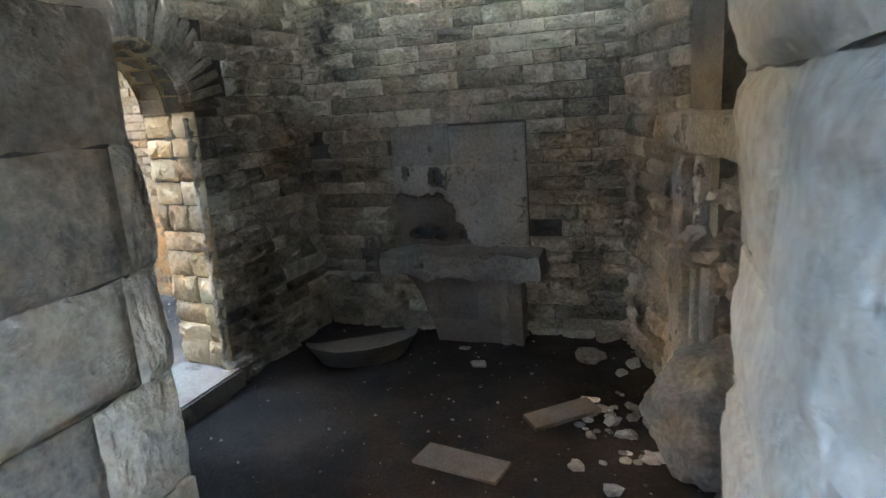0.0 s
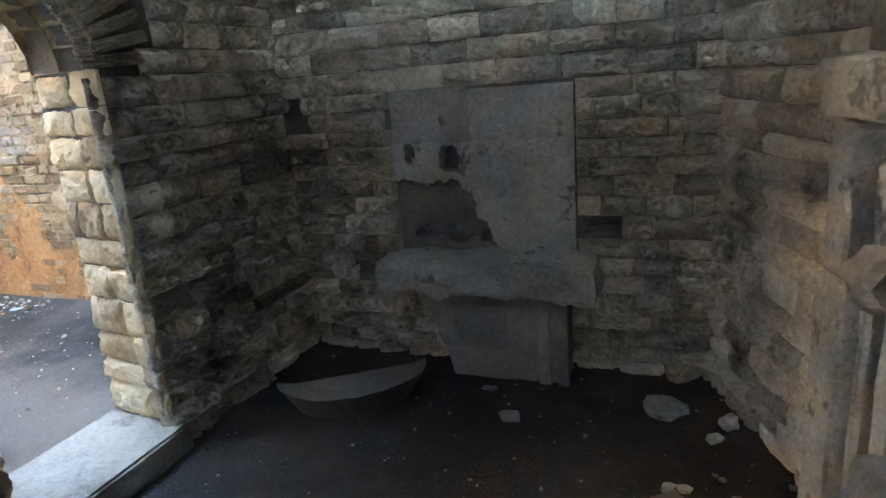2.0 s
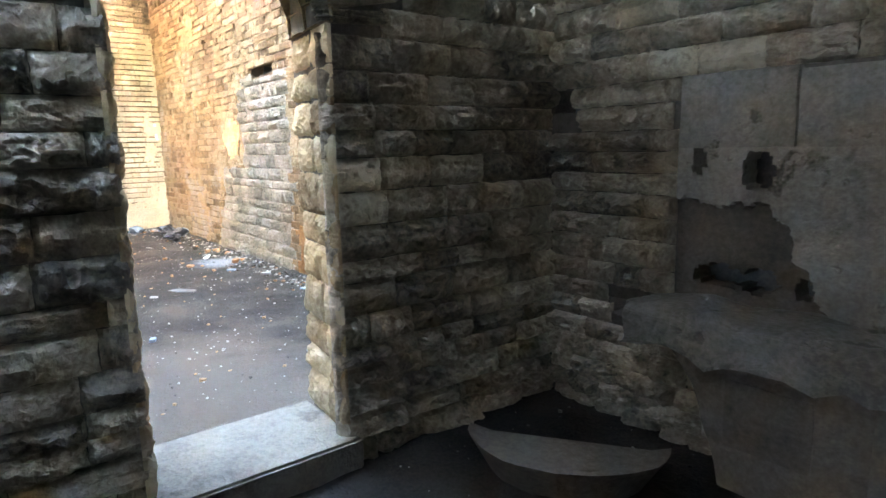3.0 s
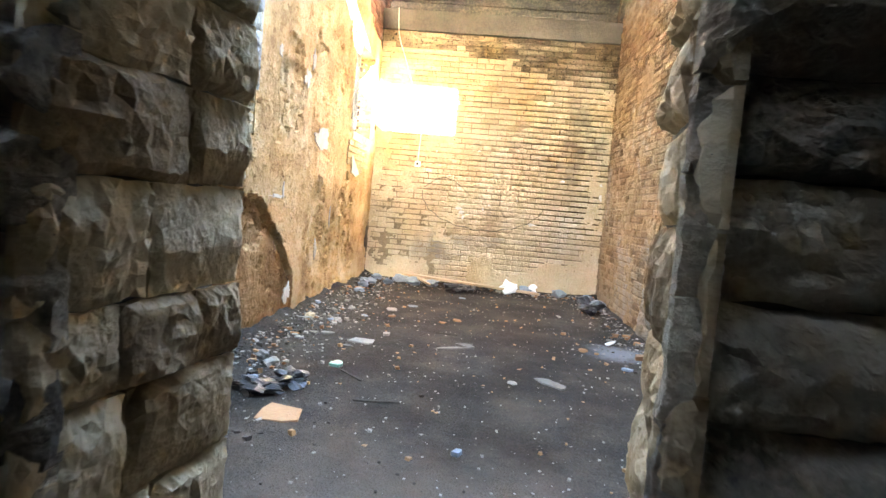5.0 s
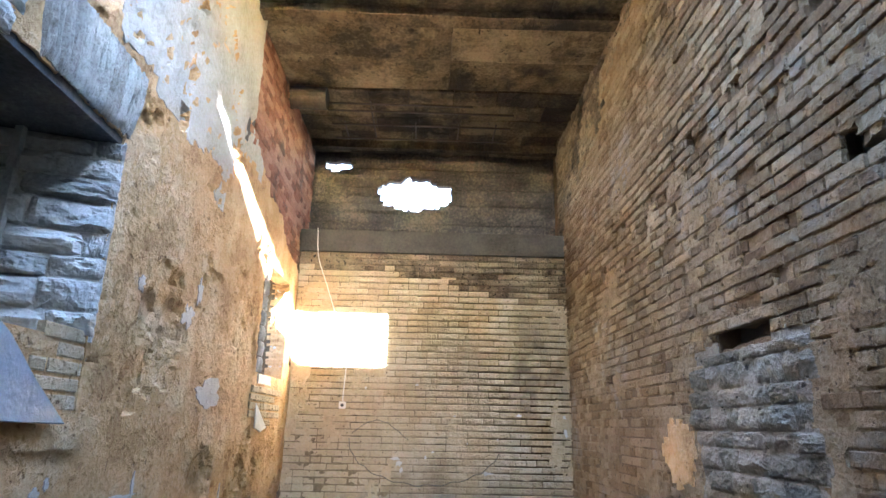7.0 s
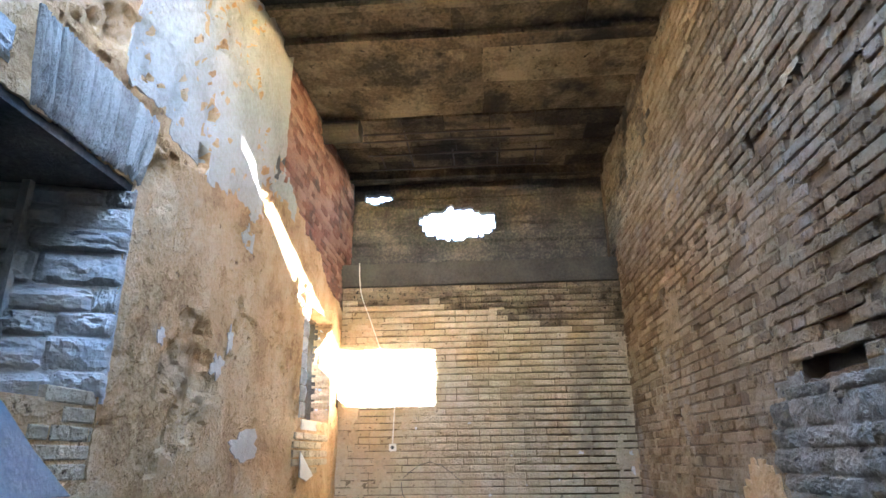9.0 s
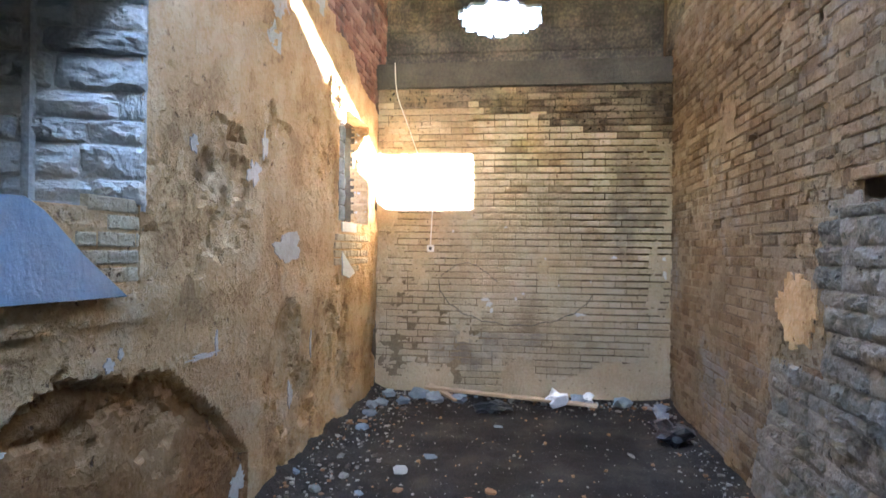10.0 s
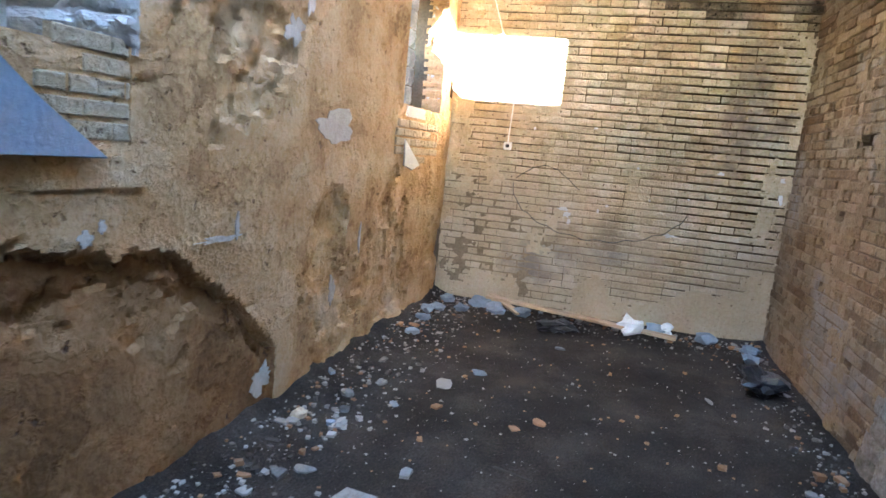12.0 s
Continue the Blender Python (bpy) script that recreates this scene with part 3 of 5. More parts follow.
for b in near_bricks:
    v, f = brick_arrays([(0, 0, b[2], b[3], b[4])], r)
    piece("brick", unit_mesh("brick", (v, f), BRICK_N), north, NORTH @ Matrix.Translation((b[0], 0, b[1])))
patch = [q for q in lay(r, 2.3, 4.8, 0.0, 1.93, 0.085, 0.15, 0.12, 0.28) if in_patch(q[0], q[1]) and not in_hole(q[0], q[1])]
stone_face(north, NORTH, patch, STONE_PATCH, (0.022, 0.05), gap=0.0)
sheet("patch_mortar", NORTH, 2.3, 4.9, 0.0, 2.02, 0.03, lambda u, z: 0.006 + 0.016 * fbm(u, z, 87, 5), STONE_PATCH, north, mask=lambda u, z: in_patch(u, z) and not in_hole(u, z), thick=0.05)
sheet("plaster", NORTH, 4.6, HALL_END, 0.0, 2.1, 0.05, lambda u, z: 0.016 + 0.012 * fbm(u, z, 31, 2), PLASTER_DEEP, north, mask=lambda u, z: z < 0.62 + 0.7 * fbm(u, z, 33, 1.2) and u > 4.72 + 0.2 * fbm(u, z, 35, 3) and not in_hole(u, z))
sheet("plaster", NORTH, 2.6, 3.5, 1.0, 1.65, 0.04, lambda u, z: 0.024 + 0.008 * fbm(u, z, 37, 4), PLASTER, north, mask=lambda u, z: ((u - 3.12) / 0.3) ** 2 + ((z - 1.32) / 0.24) ** 2 + 1.1 * fbm(u, z, 38, 3) + 0.4 * fbm(u, z, 39, 11) < 0.85)

sheet("plaster", NORTH, 0.0, 6.6, 0.0, 3.0, 0.04, lambda u, z: 0.012 + 0.012 * fbm(u, z, 71, 2.5), SMEAR, north, mask=lambda u, z: fbm(u, z, 73, 1.1) + 0.5 * fbm(u, z, 75, 6) > 0.30 + 0.18 * abs(z - 1.6) - 0.10 * (u > 4.5) and not in_hole(u, z) and not in_patch(u, z))

sheet("mortar_smear", NORTH, 0.0, 6.8, 0.0, CEIL, 0.03, lambda u, z: 0.006 + 0.020 * fbm(u, z, 81, 4) + 0.006 * fbm(u, z, 82, 14), SMEAR, north, mask=lambda u, z: fbm(u, z, 83, 2.2) + 0.5 * fbm(u, z, 85, 8) > 0.10 and not in_hole(u, z) and not in_patch(u, z))

# east wall (between the two rooms): arched opening below, a high slot that lets the low sun in
EAST0, EAST1 = HALL_END, ARCH_X
SLOT = (0.67, 2.30, 4.64, 5.37)
SPRING, ARCH_R = 1.69, (ARCH_Y1 - ARCH_Y0) / 2
ARCH_C = (ARCH_Y0 + ARCH_Y1) / 2


def east_outline():
    bm = bmesh.new()
    x0, x1 = EAST0, EAST1 - 0.045
    add_box(bm, x0, x1, -0.05, ARCH_Y0 - 0.05, -0.25, SLOT[2])
    add_box(bm, x0, x1, ARCH_Y1 + 0.05, BACK_Y + 0.2, -0.25, SLOT[2])
    add_box(bm, x0, x1, -2.6, -0.05, -0.25, SLOT[2])
    add_box(bm, x0, x1, ARCH_Y0 - 0.05, ARCH_Y1 + 0.05, SPRING + ARCH_R + 0.16, SLOT[2])
    add_box(bm, x0, x1, -0.05, SLOT[0], SLOT[2], TOP_OPEN)
    add_box(bm, x0, x1, SLOT[1], BACK_Y + 0.2, SLOT[2], TOP_OPEN)
    add_box(bm, x0, x1, SLOT[0], SLOT[1], SLOT[3], TOP_OPEN)
    wedge = [bm.verts.new((x, y, z)) for x in (x0, x1) for y, z in ((SLOT[0], SLOT[2]), (1.25, SLOT[2]), (SLOT[0], SLOT[3] - 0.21))]
    for q in ((0, 2, 1), (3, 4, 5), (1, 2, 5, 4), (0, 1, 4, 3), (2, 0, 3, 5)):
        bm.faces.new([wedge[k] for k in q])
    # the head of the opening
    n, rr = 16, ARCH_R + 0.05
    for i in range(n):
        a, b = math.pi * i / n, math.pi * (i + 1) / n
        pts = [(ARCH_C + rr * math.cos(a), SPRING + rr * math.sin(a)), (ARCH_C + rr * math.cos(b), SPRING + rr * math.sin(b))]
        top = SPRING + ARCH_R + 0.17
        ring = [bm.verts.new((x, y, z)) for x in (x0, x1) for y, z in (pts[0], pts[1], (pts[1][0], top), (pts[0][0], top))]
        for q in ((0, 1, 2, 3), (7, 6, 5, 4), (1, 0, 4, 5)):
            bm.faces.new([ring[k] for k in q])
    for v in bm.verts:                               # the opening runs askew through the wall
        if v.co.z < 3 and abs(v.co.y - ARCH_C) < 0.6:
            v.co.y += 0.16 * (x1 - v.co.x)
    return bm


east = part("wall_east", east_outline(), MORTAR_DARK)
structure(east, "thick stone wall pierced by a round-arched opening", "wall")
AFACE = wall_frame((EAST1 - 0.045, 0, 0), (1, 0, 0))


def arch_skip(u, z, w, h):
    if ARCH_Y0 - 0.01 < u < ARCH_Y1 + 0.01 and z < SPRING:
        return True
    return z >= SPRING - 0.02 and math.hypot(u - ARCH_C, z - SPRING) < ARCH_R + 0.36


r = random.Random(5)
blocks = []
z = FLOOR_B - 0.02
while z < ROOF_B:
    h = r.uniform(0.085, 0.145)
    spans = [(-0.3, ARCH_Y0), (ARCH_Y1, BACK_Y)] if z + h / 2 < SPRING else [(-0.3, BACK_Y)]
    for a, b in spans:
        u = a
        while u < b - 0.01:
            w = min(r.uniform(0.17, 0.36), b - u)
            if b - u - w < 0.07:
                w = b - u
            blocks.append((u + w / 2, z + h / 2, w, h))
            u += w
    z += h
stone_face(east, AFACE, blocks, STONE, (0.045, 0.085), arch_skip)
for i in range(25):
    a = math.pi * (i + 0.5) / 25
    m = AFACE @ Matrix.Translation((ARCH_C, 0, SPRING)) @ Matrix.Rotation(math.pi / 2 - a, 4, "Y") @ Matrix.Translation((0, 0, ARCH_R + 0.19))
    piece("voussoir", r.choice(ROCKS[STONE.name]), east, m @ Matrix.Diagonal((0.052, 0.05, 0.37, 1)))
# reveals of the opening; the warm stone tone holds light bounced from the brick room
z = 0.03
while z < SPRING:
    h = min(r.uniform(0.11, 0.19), SPRING - z)
    for y, n, s in ((ARCH_Y1 + 0.03, (-0.158, -0.987, 0), -1), (ARCH_Y0 - 0.03, (0.158, 0.987, 0), 1)):
        m = wall_frame((EAST1, y, 0), n)
        x = 0.0
        while x < EAST1 - EAST0:
            w = min(r.uniform(0.16, 0.30), 0.46 - x)
            if 0.46 - x - w < 0.07:
                w = 0.46 - x
            piece("stone", r.choice(ROCKS[STONE_WARM.name]), east, m @ Matrix.Translation((s * (x + w / 2), 0, z + h / 2)) @ Matrix.Diagonal((w - 0.004, r.uniform(0.025, 0.042), h - 0.004, 1)))
            x += w
    z += h
for i in range(13):
    a = math.pi * (i + 0.5) / 13
    for x, w, askew in ((0.11, 0.22, 0.055), (0.335, 0.225, 0.02)):
        m = Matrix.Translation((EAST0, ARCH_C + askew, SPRING)) @ Matrix.Rotation(a - math.pi / 2, 4, "X") @ Matrix.Translation((0, 0, ARCH_R + 0.03)) @ Matrix.Rotation(-math.pi / 2, 4, "X")
        piece("stone", r.choice(ROCKS[STONE_WARM.name]), east, m @ Matrix.Translation((x, 0, 0)) @ Matrix.Diagonal((w - 0.006, 0.035, 0.092, 1)))


def sill_slab():
    bm = bmesh.new()
    add_box(bm, 7.58, 8.10, ARCH_Y0 - 0.03, ARCH_Y1 + 0.07, -0.14, 0.035)
    bmesh.ops.bevel(bm, geom=bm.edges[:], offset=0.012, segments=2, affect="EDGES")
    for v in bm.verts:
        v.co += 0.006 * Vector((fbm(*v.co, 6), fbm(*v.co, 8), fbm(*v.co, 9)))
    return bm


tagged(part("threshold", sill_slab(), DIM_STONE), "worn pale stone threshold slab under the arch", "threshold", kind="structure")

# ceiling: rows of stained slabs on beams; unseen eastern part left open for skylight
def ceiling():
    bm = bmesh.new()
    r = random.Random(2)
    rows = [(-0.75, 0.42), (-0.33, 0.42), (0.09, 0.38), (0.47, 0.36), (0.83, 0.32), (1.15, 0.62), (1.77, 0.68), (2.62, 0.4), (3.02, 0.55), (3.57, 0.5), (4.07, 0.68)]
    for x, w in rows:
        drop = r.uniform(0, 0.03) + (0.05 if x > 2.5 else 0)
        y = -0.1
        while y < WIDTH + 0.1:
            l = 1.88 if 1.1 < x < 2.4 else r.uniform(0.9, 2.0) if x > 2.4 else r.uniform(0.45, 0.55)
            d = drop + r.uniform(-0.008, 0.008)
            add_box(bm, x, x + w - 0.016, y, min(y + l - 0.012, WIDTH + 0.1), CEIL - d, CEIL + 0.25)
            y += l
    add_box(bm, -0.75, 4.8, -0.1, WIDTH + 0.1, CEIL + 0.12, CEIL + 0.3)
    for x, w in ((2.45, 0.16), (2.98, 0.08), (-0.30, 0.10), (3.5, 0.16), (4.3, 0.14)):
        add_box(bm, x, x + w, -0.1, WIDTH + 0.1, CEIL - 0.12, CEIL + 0.1)
    bmesh.ops.subdivide_edges(bm, edges=[e for e in bm.edges if e.calc_length() > 0.3], cuts=5, use_grid_fill=True)
    for v in bm.verts:
        v.co.z += 0.02 * fbm(v.co.x, v.co.y, 3, 1.5) + 0.010 * fbm(v.co.x, v.co.y, 5, 6)
    return bm


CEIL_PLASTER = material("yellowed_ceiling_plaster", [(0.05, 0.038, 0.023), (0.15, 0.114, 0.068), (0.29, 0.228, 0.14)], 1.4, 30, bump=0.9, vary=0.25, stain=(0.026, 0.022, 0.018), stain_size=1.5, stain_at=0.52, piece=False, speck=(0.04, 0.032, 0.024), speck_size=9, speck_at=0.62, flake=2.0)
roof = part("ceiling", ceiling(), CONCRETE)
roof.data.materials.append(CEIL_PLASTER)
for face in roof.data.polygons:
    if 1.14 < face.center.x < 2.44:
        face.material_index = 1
structure(roof, "stained soot-dark concrete slab ceiling on beams", "ceiling")

RUST = material("rusty_dark_steel", [(0.02, 0.014, 0.011), (0.06, 0.036, 0.024)], 8, 60, rough=0.7, bump=0.3, vary=0.3)
grid = tagged(new("rebar_grid"), "bare rusty steel bars hanging under the stained ceiling", "rebar grid")
for x in (0.08, 0.46, 0.80, 0.97):
    boxes("bar", [(x, x + 0.018, 0.35, WIDTH - 0.75 - 0.5 * (x > 0.9), CEIL - 0.135, CEIL - 0.117)], RUST, grid)
for y in (0.50, 0.86, 1.38, 1.92, 2.38):
    boxes("bar", [(0.02, 0.52 + 0.5 * (y == 0.86), y, y + 0.018, CEIL - 0.117, CEIL - 0.099)], RUST, grid)

# ---- small room ----
# Core seen through the holes; its dark tone adds to their shade.
back = boxes("wall_back", [(ARCH_X - 0.4, 11.6, BACK_Y + 0.16, BACK_Y + 0.6, -0.3, ROOF_B)], DARK_STONE)
structure(back, "rock-faced stone wall blackened by soot", "wall")
BACKF = wall_frame((0, BACK_Y, 0), (0, -1, 0))
r = random.Random(8)
NICHE = [(8.02, 8.22, 1.36, 1.50), (8.40, 8.53, 0.38, 0.47), (9.82, 9.98, 0.67, 0.75)]


def cavity(u, z):
    return any(a < u < b and c < z < d for a, b, c, d in NICHE) or (8.80 < u < 9.32 and 0.58 < z < 0.74) or (8.79 < u < 8.89 and 1.05 < z < 1.23) or (8.98 < u < 9.18 and 1.0 < z < 1.20)


sheet("mortar", BACKF, ARCH_X - 0.1, 10.7, -0.25, ROOF_B, 0.04, lambda u, z: 0.003 + 0.004 * fbm(u, z, 1, 8), MORTAR_DARK, back, mask=lambda u, z: not cavity(u, z), thick=0.2)


def beside_niche(blocks):
    """Cuts the courses short on both sides of the niche."""
    out = []
    for u, z, w, h in blocks:
        a, b = u - w / 2, u + w / 2
        if FLOOR_B < z < 1.47 and a < 9.775 and b > 8.735:
            if z < 0.43:
                out.append((u, z, w, h))
                continue
            if a < 8.69:
                out.append(((a + 8.735) / 2, z, 8.735 - a, h))
            if b > 9.82:
                out.append(((b + 9.775) / 2, z, b - 9.775, h))
        else:
            out.append((u, z, w, h))
    return out


blocks = beside_niche(lay(r, ARCH_X - 0.02, 10.6, FLOOR_B - 0.05, 2.7, 0.085, 0.13, 0.15, 0.34))
stone_face(back, BACKF, blocks, STONE, (0.05, 0.10), lambda u, z, w, h: any(a - 0.05 < u < b + 0.03 and c - 0.04 < z < d + 0.04 for a, b, c, d in NICHE))
A_FIRE = Vector((10.46, BACK_Y, 0))
FIRE_WAY = Vector((0.35, -0.95, 0)).normalized()
FIRE_N = Vector((-FIRE_WAY.y, FIRE_WAY.x, 0)) * -1
FIRE = wall_frame(A_FIRE, FIRE_N)
if (FIRE.to_3x3() @ Vector((1, 0, 0))).dot(FIRE_WAY) < 0:
    FSIGN = -1
else:
    FSIGN = 1


def fire_box(bm, s0, s1, d0, d1, z0, z1):
    """A box along the splayed wall: s from the corner, d out of the wall into the room."""
    a, b = sorted((FSIGN * s0, FSIGN * s1))
    vs = add_box(bm, a, b, -d1, -d0, z0, z1)
    for v in vs:
        v.co = FIRE @ v.co


bm = bmesh.new()
fire_box(bm, -0.3, 1.32, -0.5, -0.01, -0.3, ROOF_B)
fire_box(bm, 1.32, 2.35, -1.1, -0.75, -0.3, ROOF_B)
fire_box(bm, 1.32, 2.35, -0.5, -0.01, 2.1, ROOF_B)
fire_box(bm, 2.35, 3.6, -0.5, -0.01, -0.3, ROOF_B)
fire_wall = structure(part("wall_fireplace", bm, MORTAR_DARK), "stone wall with a ruined fireplace", "wall")
blocks = [(FSIGN * u, z, w, h) for u, z, w, h in lay(r, 0.0, 0.98, FLOOR_B - 0.05, 2.7, 0.085, 0.15, 0.16, 0.36)]
stone_face(fire_wall, FIRE, blocks, STONE, (0.03, 0.06))

# wall with the doorway behind the camera; high gap added to let light in
door = boxes("wall_south_small_room", [(ARCH_X, 9.84, -1.5, -0.26, -0.3, 2.74), (10.79, 12.6, -1.5, -0.26, -0.3, ROOF_B), (9.84, 10.79, -1.5, -0.26, 2.3, 2.74), (ARCH_X, 8.9, -1.5, -0.26, 2.74, ROOF_B), (10.1, 10.79, -1.5, -0.26, 2.74, ROOF_B)], MORTAR_DARK)
structure(door, "thick stone wall with a doorway and an added light gap above", "wall")
for x, n, s in ((9.84, (1, 0, 0), 1), (10.79, (-1, 0, 0), -1)):
    m = wall_frame((x, 0, 0), n)
    stone_face(door, m, [(s * u, z, w, h) for u, z, w, h in lay(r, -1.5, -0.22, FLOOR_B - 0.02, 2.3, 0.16, 0.26, 0.3, 0.6)], STONE_RUBBLE if s < 0 else STONE, (0.018, 0.034))
# Unseen roof, added to shade the room; its gap is sized for top light.
boxes_roof = boxes("roof_small_room", [(ARCH_X - 0.3, 12.6, 0.36, BACK_Y + 0.5, ROOF_B, ROOF_B + 0.2), (ARCH_X - 0.3, 12.6, -1.5, 0.0, ROOF_B, ROOF_B + 0.2), (ARCH_X - 0.3, 8.4, 0.0, 0.36, ROOF_B, ROOF_B + 0.2), (9.35, 12.6, 0.0, 0.36, ROOF_B, ROOF_B + 0.2)], COPING)
# Unseen walls, added to cut the sky and sun entering by the doorway.
boxes("wall_outside", [(7.8, 13.5, -2.65, -2.45, -0.35, 2.9), (13.2, 13.5, -2.45, -1.3, -0.35, 5.0)], STONE_GREY)
structure(bpy.data.objects["wall_outside"], "unseen added wall that cuts light at the doorway", "wall")
structure(boxes_roof, "unseen roof slab of the small room with a light gap", "ceiling")
boxes("wall_outer", [(12.3, 12.6, -1.5, BACK_Y + 0.5, -0.3, ROOF_B)], MORTAR_DARK)
structure(bpy.data.objects["wall_outer"], "plain outer wall", "wall")
structure(ground("ground", -60, 80, -60, 60, -0.35, 4.0, 0.0, EARTH), "bare earth ground around the ruin", "ground")


# ---- window openings of the brick room ----
def solid(name, pts, thick, mat, parent=None, label="", rough=0.0, bevel=0.004):
    """A slab from an outline of points in one plane, given thickness along thick."""
    bm = bmesh.new()
    t = Vector(thick)
    a = [bm.verts.new(Vector(p)) for p in pts]
    b = [bm.verts.new(Vector(p) + t) for p in pts]
    bm.faces.new(a)
    bm.faces.new(b[::-1])
    n = len(a)
    for i in range(n):
        j = (i + 1) % n
        bm.faces.new((a[j], a[i], b[i], b[j]))
    if bevel:
        bmesh.ops.bevel(bm, geom=bm.edges[:], offset=bevel, segments=1, affect="EDGES")
    if rough:
        bmesh.ops.subdivide_edges(bm, edges=[e for e in bm.edges if e.calc_length() > 0.08], cuts=2, use_grid_fill=True)
        for v in bm.verts:
            v.co += rough * Vector((fbm(*v.co, 9), fbm(*(v.co + Vector((5, 0, 0))), 9), fbm(*(v.co + Vector((0, 7, 0))), 9)))
    return part(name, bm, mat, parent, label)


r = random.Random(21)
# the big opening: walled up at the back, dressed stones on the reveal and round it
window = structure(boxes("window_1", [(WIN_A[0] - 0.1, WIN_A[1] + 0.1, -DEEP - 0.12, -DEEP + 0.02, WIN_A[2] - 0.1, WIN_A[3] + 0.1)], DARK_STONE), "deep walled-up window recess with dressed stone reveals", "window")
sheet("mortar", wall_frame((WIN_A[0] - 0.012, 0.005, 0), (0.94, 0.33, 0)), -0.82, 0.0, 1.84, 2.88, 0.05, lambda u, z: 0.012 + 0.006 * fbm(u, z, 3, 6), STONE_GREY, window, thick=0.03)
REVEAL = wall_frame((WIN_A[0] - 0.01, 0.005, 0), (0.94, 0.33, 0))
stone_face(window, REVEAL, lay(r, -0.82, 0.005, 1.86, 2.87, 0.11, 0.17, 0.26, 0.5), STONE_GREY, (0.035, 0.07), gap=0.004)
REVEAL_E = wall_frame((WIN_A[1] + 0.02, 0, 0), (-1, 0, 0))
stone_face(window, REVEAL_E, [(-u, z, w, h) for u, z, w, h in lay(r, -DEEP, 0.0, 1.5, 2.88, 0.12, 0.17, 0.22, 0.42)], STONE_GREY, (0.03, 0.06), gap=0.004)
boxes("frame_post", [(WIN_A[0] + 0.17, WIN_A[0] + 0.205, -0.43, -0.39, 1.5, 2.88)], STONE_GREY, window, "weathered grey timber frame post")
boxes("lintel", [(WIN_A[0] - 0.05, WIN_A[1] + 0.05, -DEEP, -0.012, 2.86, 2.93)], DARK_STONE, window, "dark stone lintel")
SOUTHF = wall_frame((0, 0.004, 0), (0, 1, 0))
for i in range(13):
    x = 4.36 + i * 0.066
    lean = (x - 4.85) * 0.45
    m = SOUTHF @ Matrix.Translation((-x, 0, 3.12)) @ Matrix.Rotation(-lean, 4, "Y") @ Matrix.Diagonal((0.058, 0.03, 0.42, 1))
    piece("voussoir", r.choice(ROCKS[STONE_RUBBLE.name]), window, m)
z = 1.95
while z < 3.05:
    h = r.uniform(0.12, 0.18)
    w = r.uniform(0.2, 0.34)
    out = 0.0 if z < 2.5 else -0.35 * (z - 2.5)
    piece("quoin", r.choice(ROCKS[STONE_GREY.name]), window, SOUTHF @ Matrix.Translation((-(5.46 + out + w / 2), 0, z + h / 2)) @ Matrix.Diagonal((w, 0.035, h - 0.01, 1)))
    z += h
for u, z, w, h in bond(r, 4.36, 4.95, 1.52, 1.9):
    if u - 4.3 < 0.28 + 0.9 * (1.9 - z) and r.random() < 0.93:
        v, f = brick_arrays([(0, 0, w, h, 0.02)], r)
        piece("brick", unit_mesh("brick", (v, f), BRICK), window, wall_frame((0, -0.03, 0), (0, 1, 0)) @ Matrix.Translation((-u, 0, z)))
boxes("sill_masonry", [(WIN_A[0], WIN_A[1], -DEEP, -0.016, 1.45, 1.84)], PLASTER, window)
tagged(solid("slate_panel", [(x, 0.03 - 0.11 * (z - 1.465), z) for x, z in ((5.36, 1.83), (5.16, 1.845), (5.06, 1.85), (4.97, 1.80), (4.80, 1.64), (4.56, 1.465), (4.9, 1.472), (5.36, 1.48))], (0, 0.022, 0.003), SLATE), "broken blue-grey slate panel propped in the window recess", "slate panel")
sheet("broken_plaster", SOUTH, -5.5, -4.35, 1.36, 1.56, 0.022, lambda u, z: 0.012 + 0.014 * fbm(u, z, 61, 7), PLASTER, window, mask=lambda u, z: z < 1.47 + 0.05 * fbm(u, z, 63, 6), thick=0.05)

# the small opening by the corner
window = structure(boxes("window_2", [(WIN_B[0] - 0.05, WIN_B[1] + 0.05, -DEEP - 0.1, -DEEP + 0.02, WIN_B[2] - 0.1, 2.55), (1.25, WIN_B[1] + 0.05, -DEEP - 0.1, -DEEP + 0.02, 2.55, WIN_B[3] + 0.1)], STONE_GREY), "deep half-blocked window opening with pale stone reveals", "window")
# Pale reveal stone, brightened so its colour holds sunlight bounced off the wall patch.
stone_face(window, wall_frame((WIN_B[0] - 0.02, 0, 0), (1, 0, 0)), lay(r, -DEEP, 0.0, WIN_B[2], WIN_B[3], 0.07, 0.09, 0.12, 0.26), STONE_PALE, (0.012, 0.02), gap=0.001)
boxes("reveal_core", [(WIN_B[0] - 0.06, WIN_B[0] - 0.012, -DEEP, -0.01, WIN_B[2], WIN_B[3])], STONE_PALE, window)
boxes("sill", [(WIN_B[0], WIN_B[1], -DEEP, 0.0, WIN_B[2] - 0.1, WIN_B[2] - 0.01)], STONE_PALE, window)
for k in range(7):
    piece("quoin", r.choice(ROCKS[STONE_GREY.name]), window, SOUTHF @ Matrix.Translation((-(WIN_B[1] + 0.06), 0, WIN_B[2] + 0.07 + 0.15 * k)) @ Matrix.Diagonal((0.12, 0.03, 0.14, 1)))
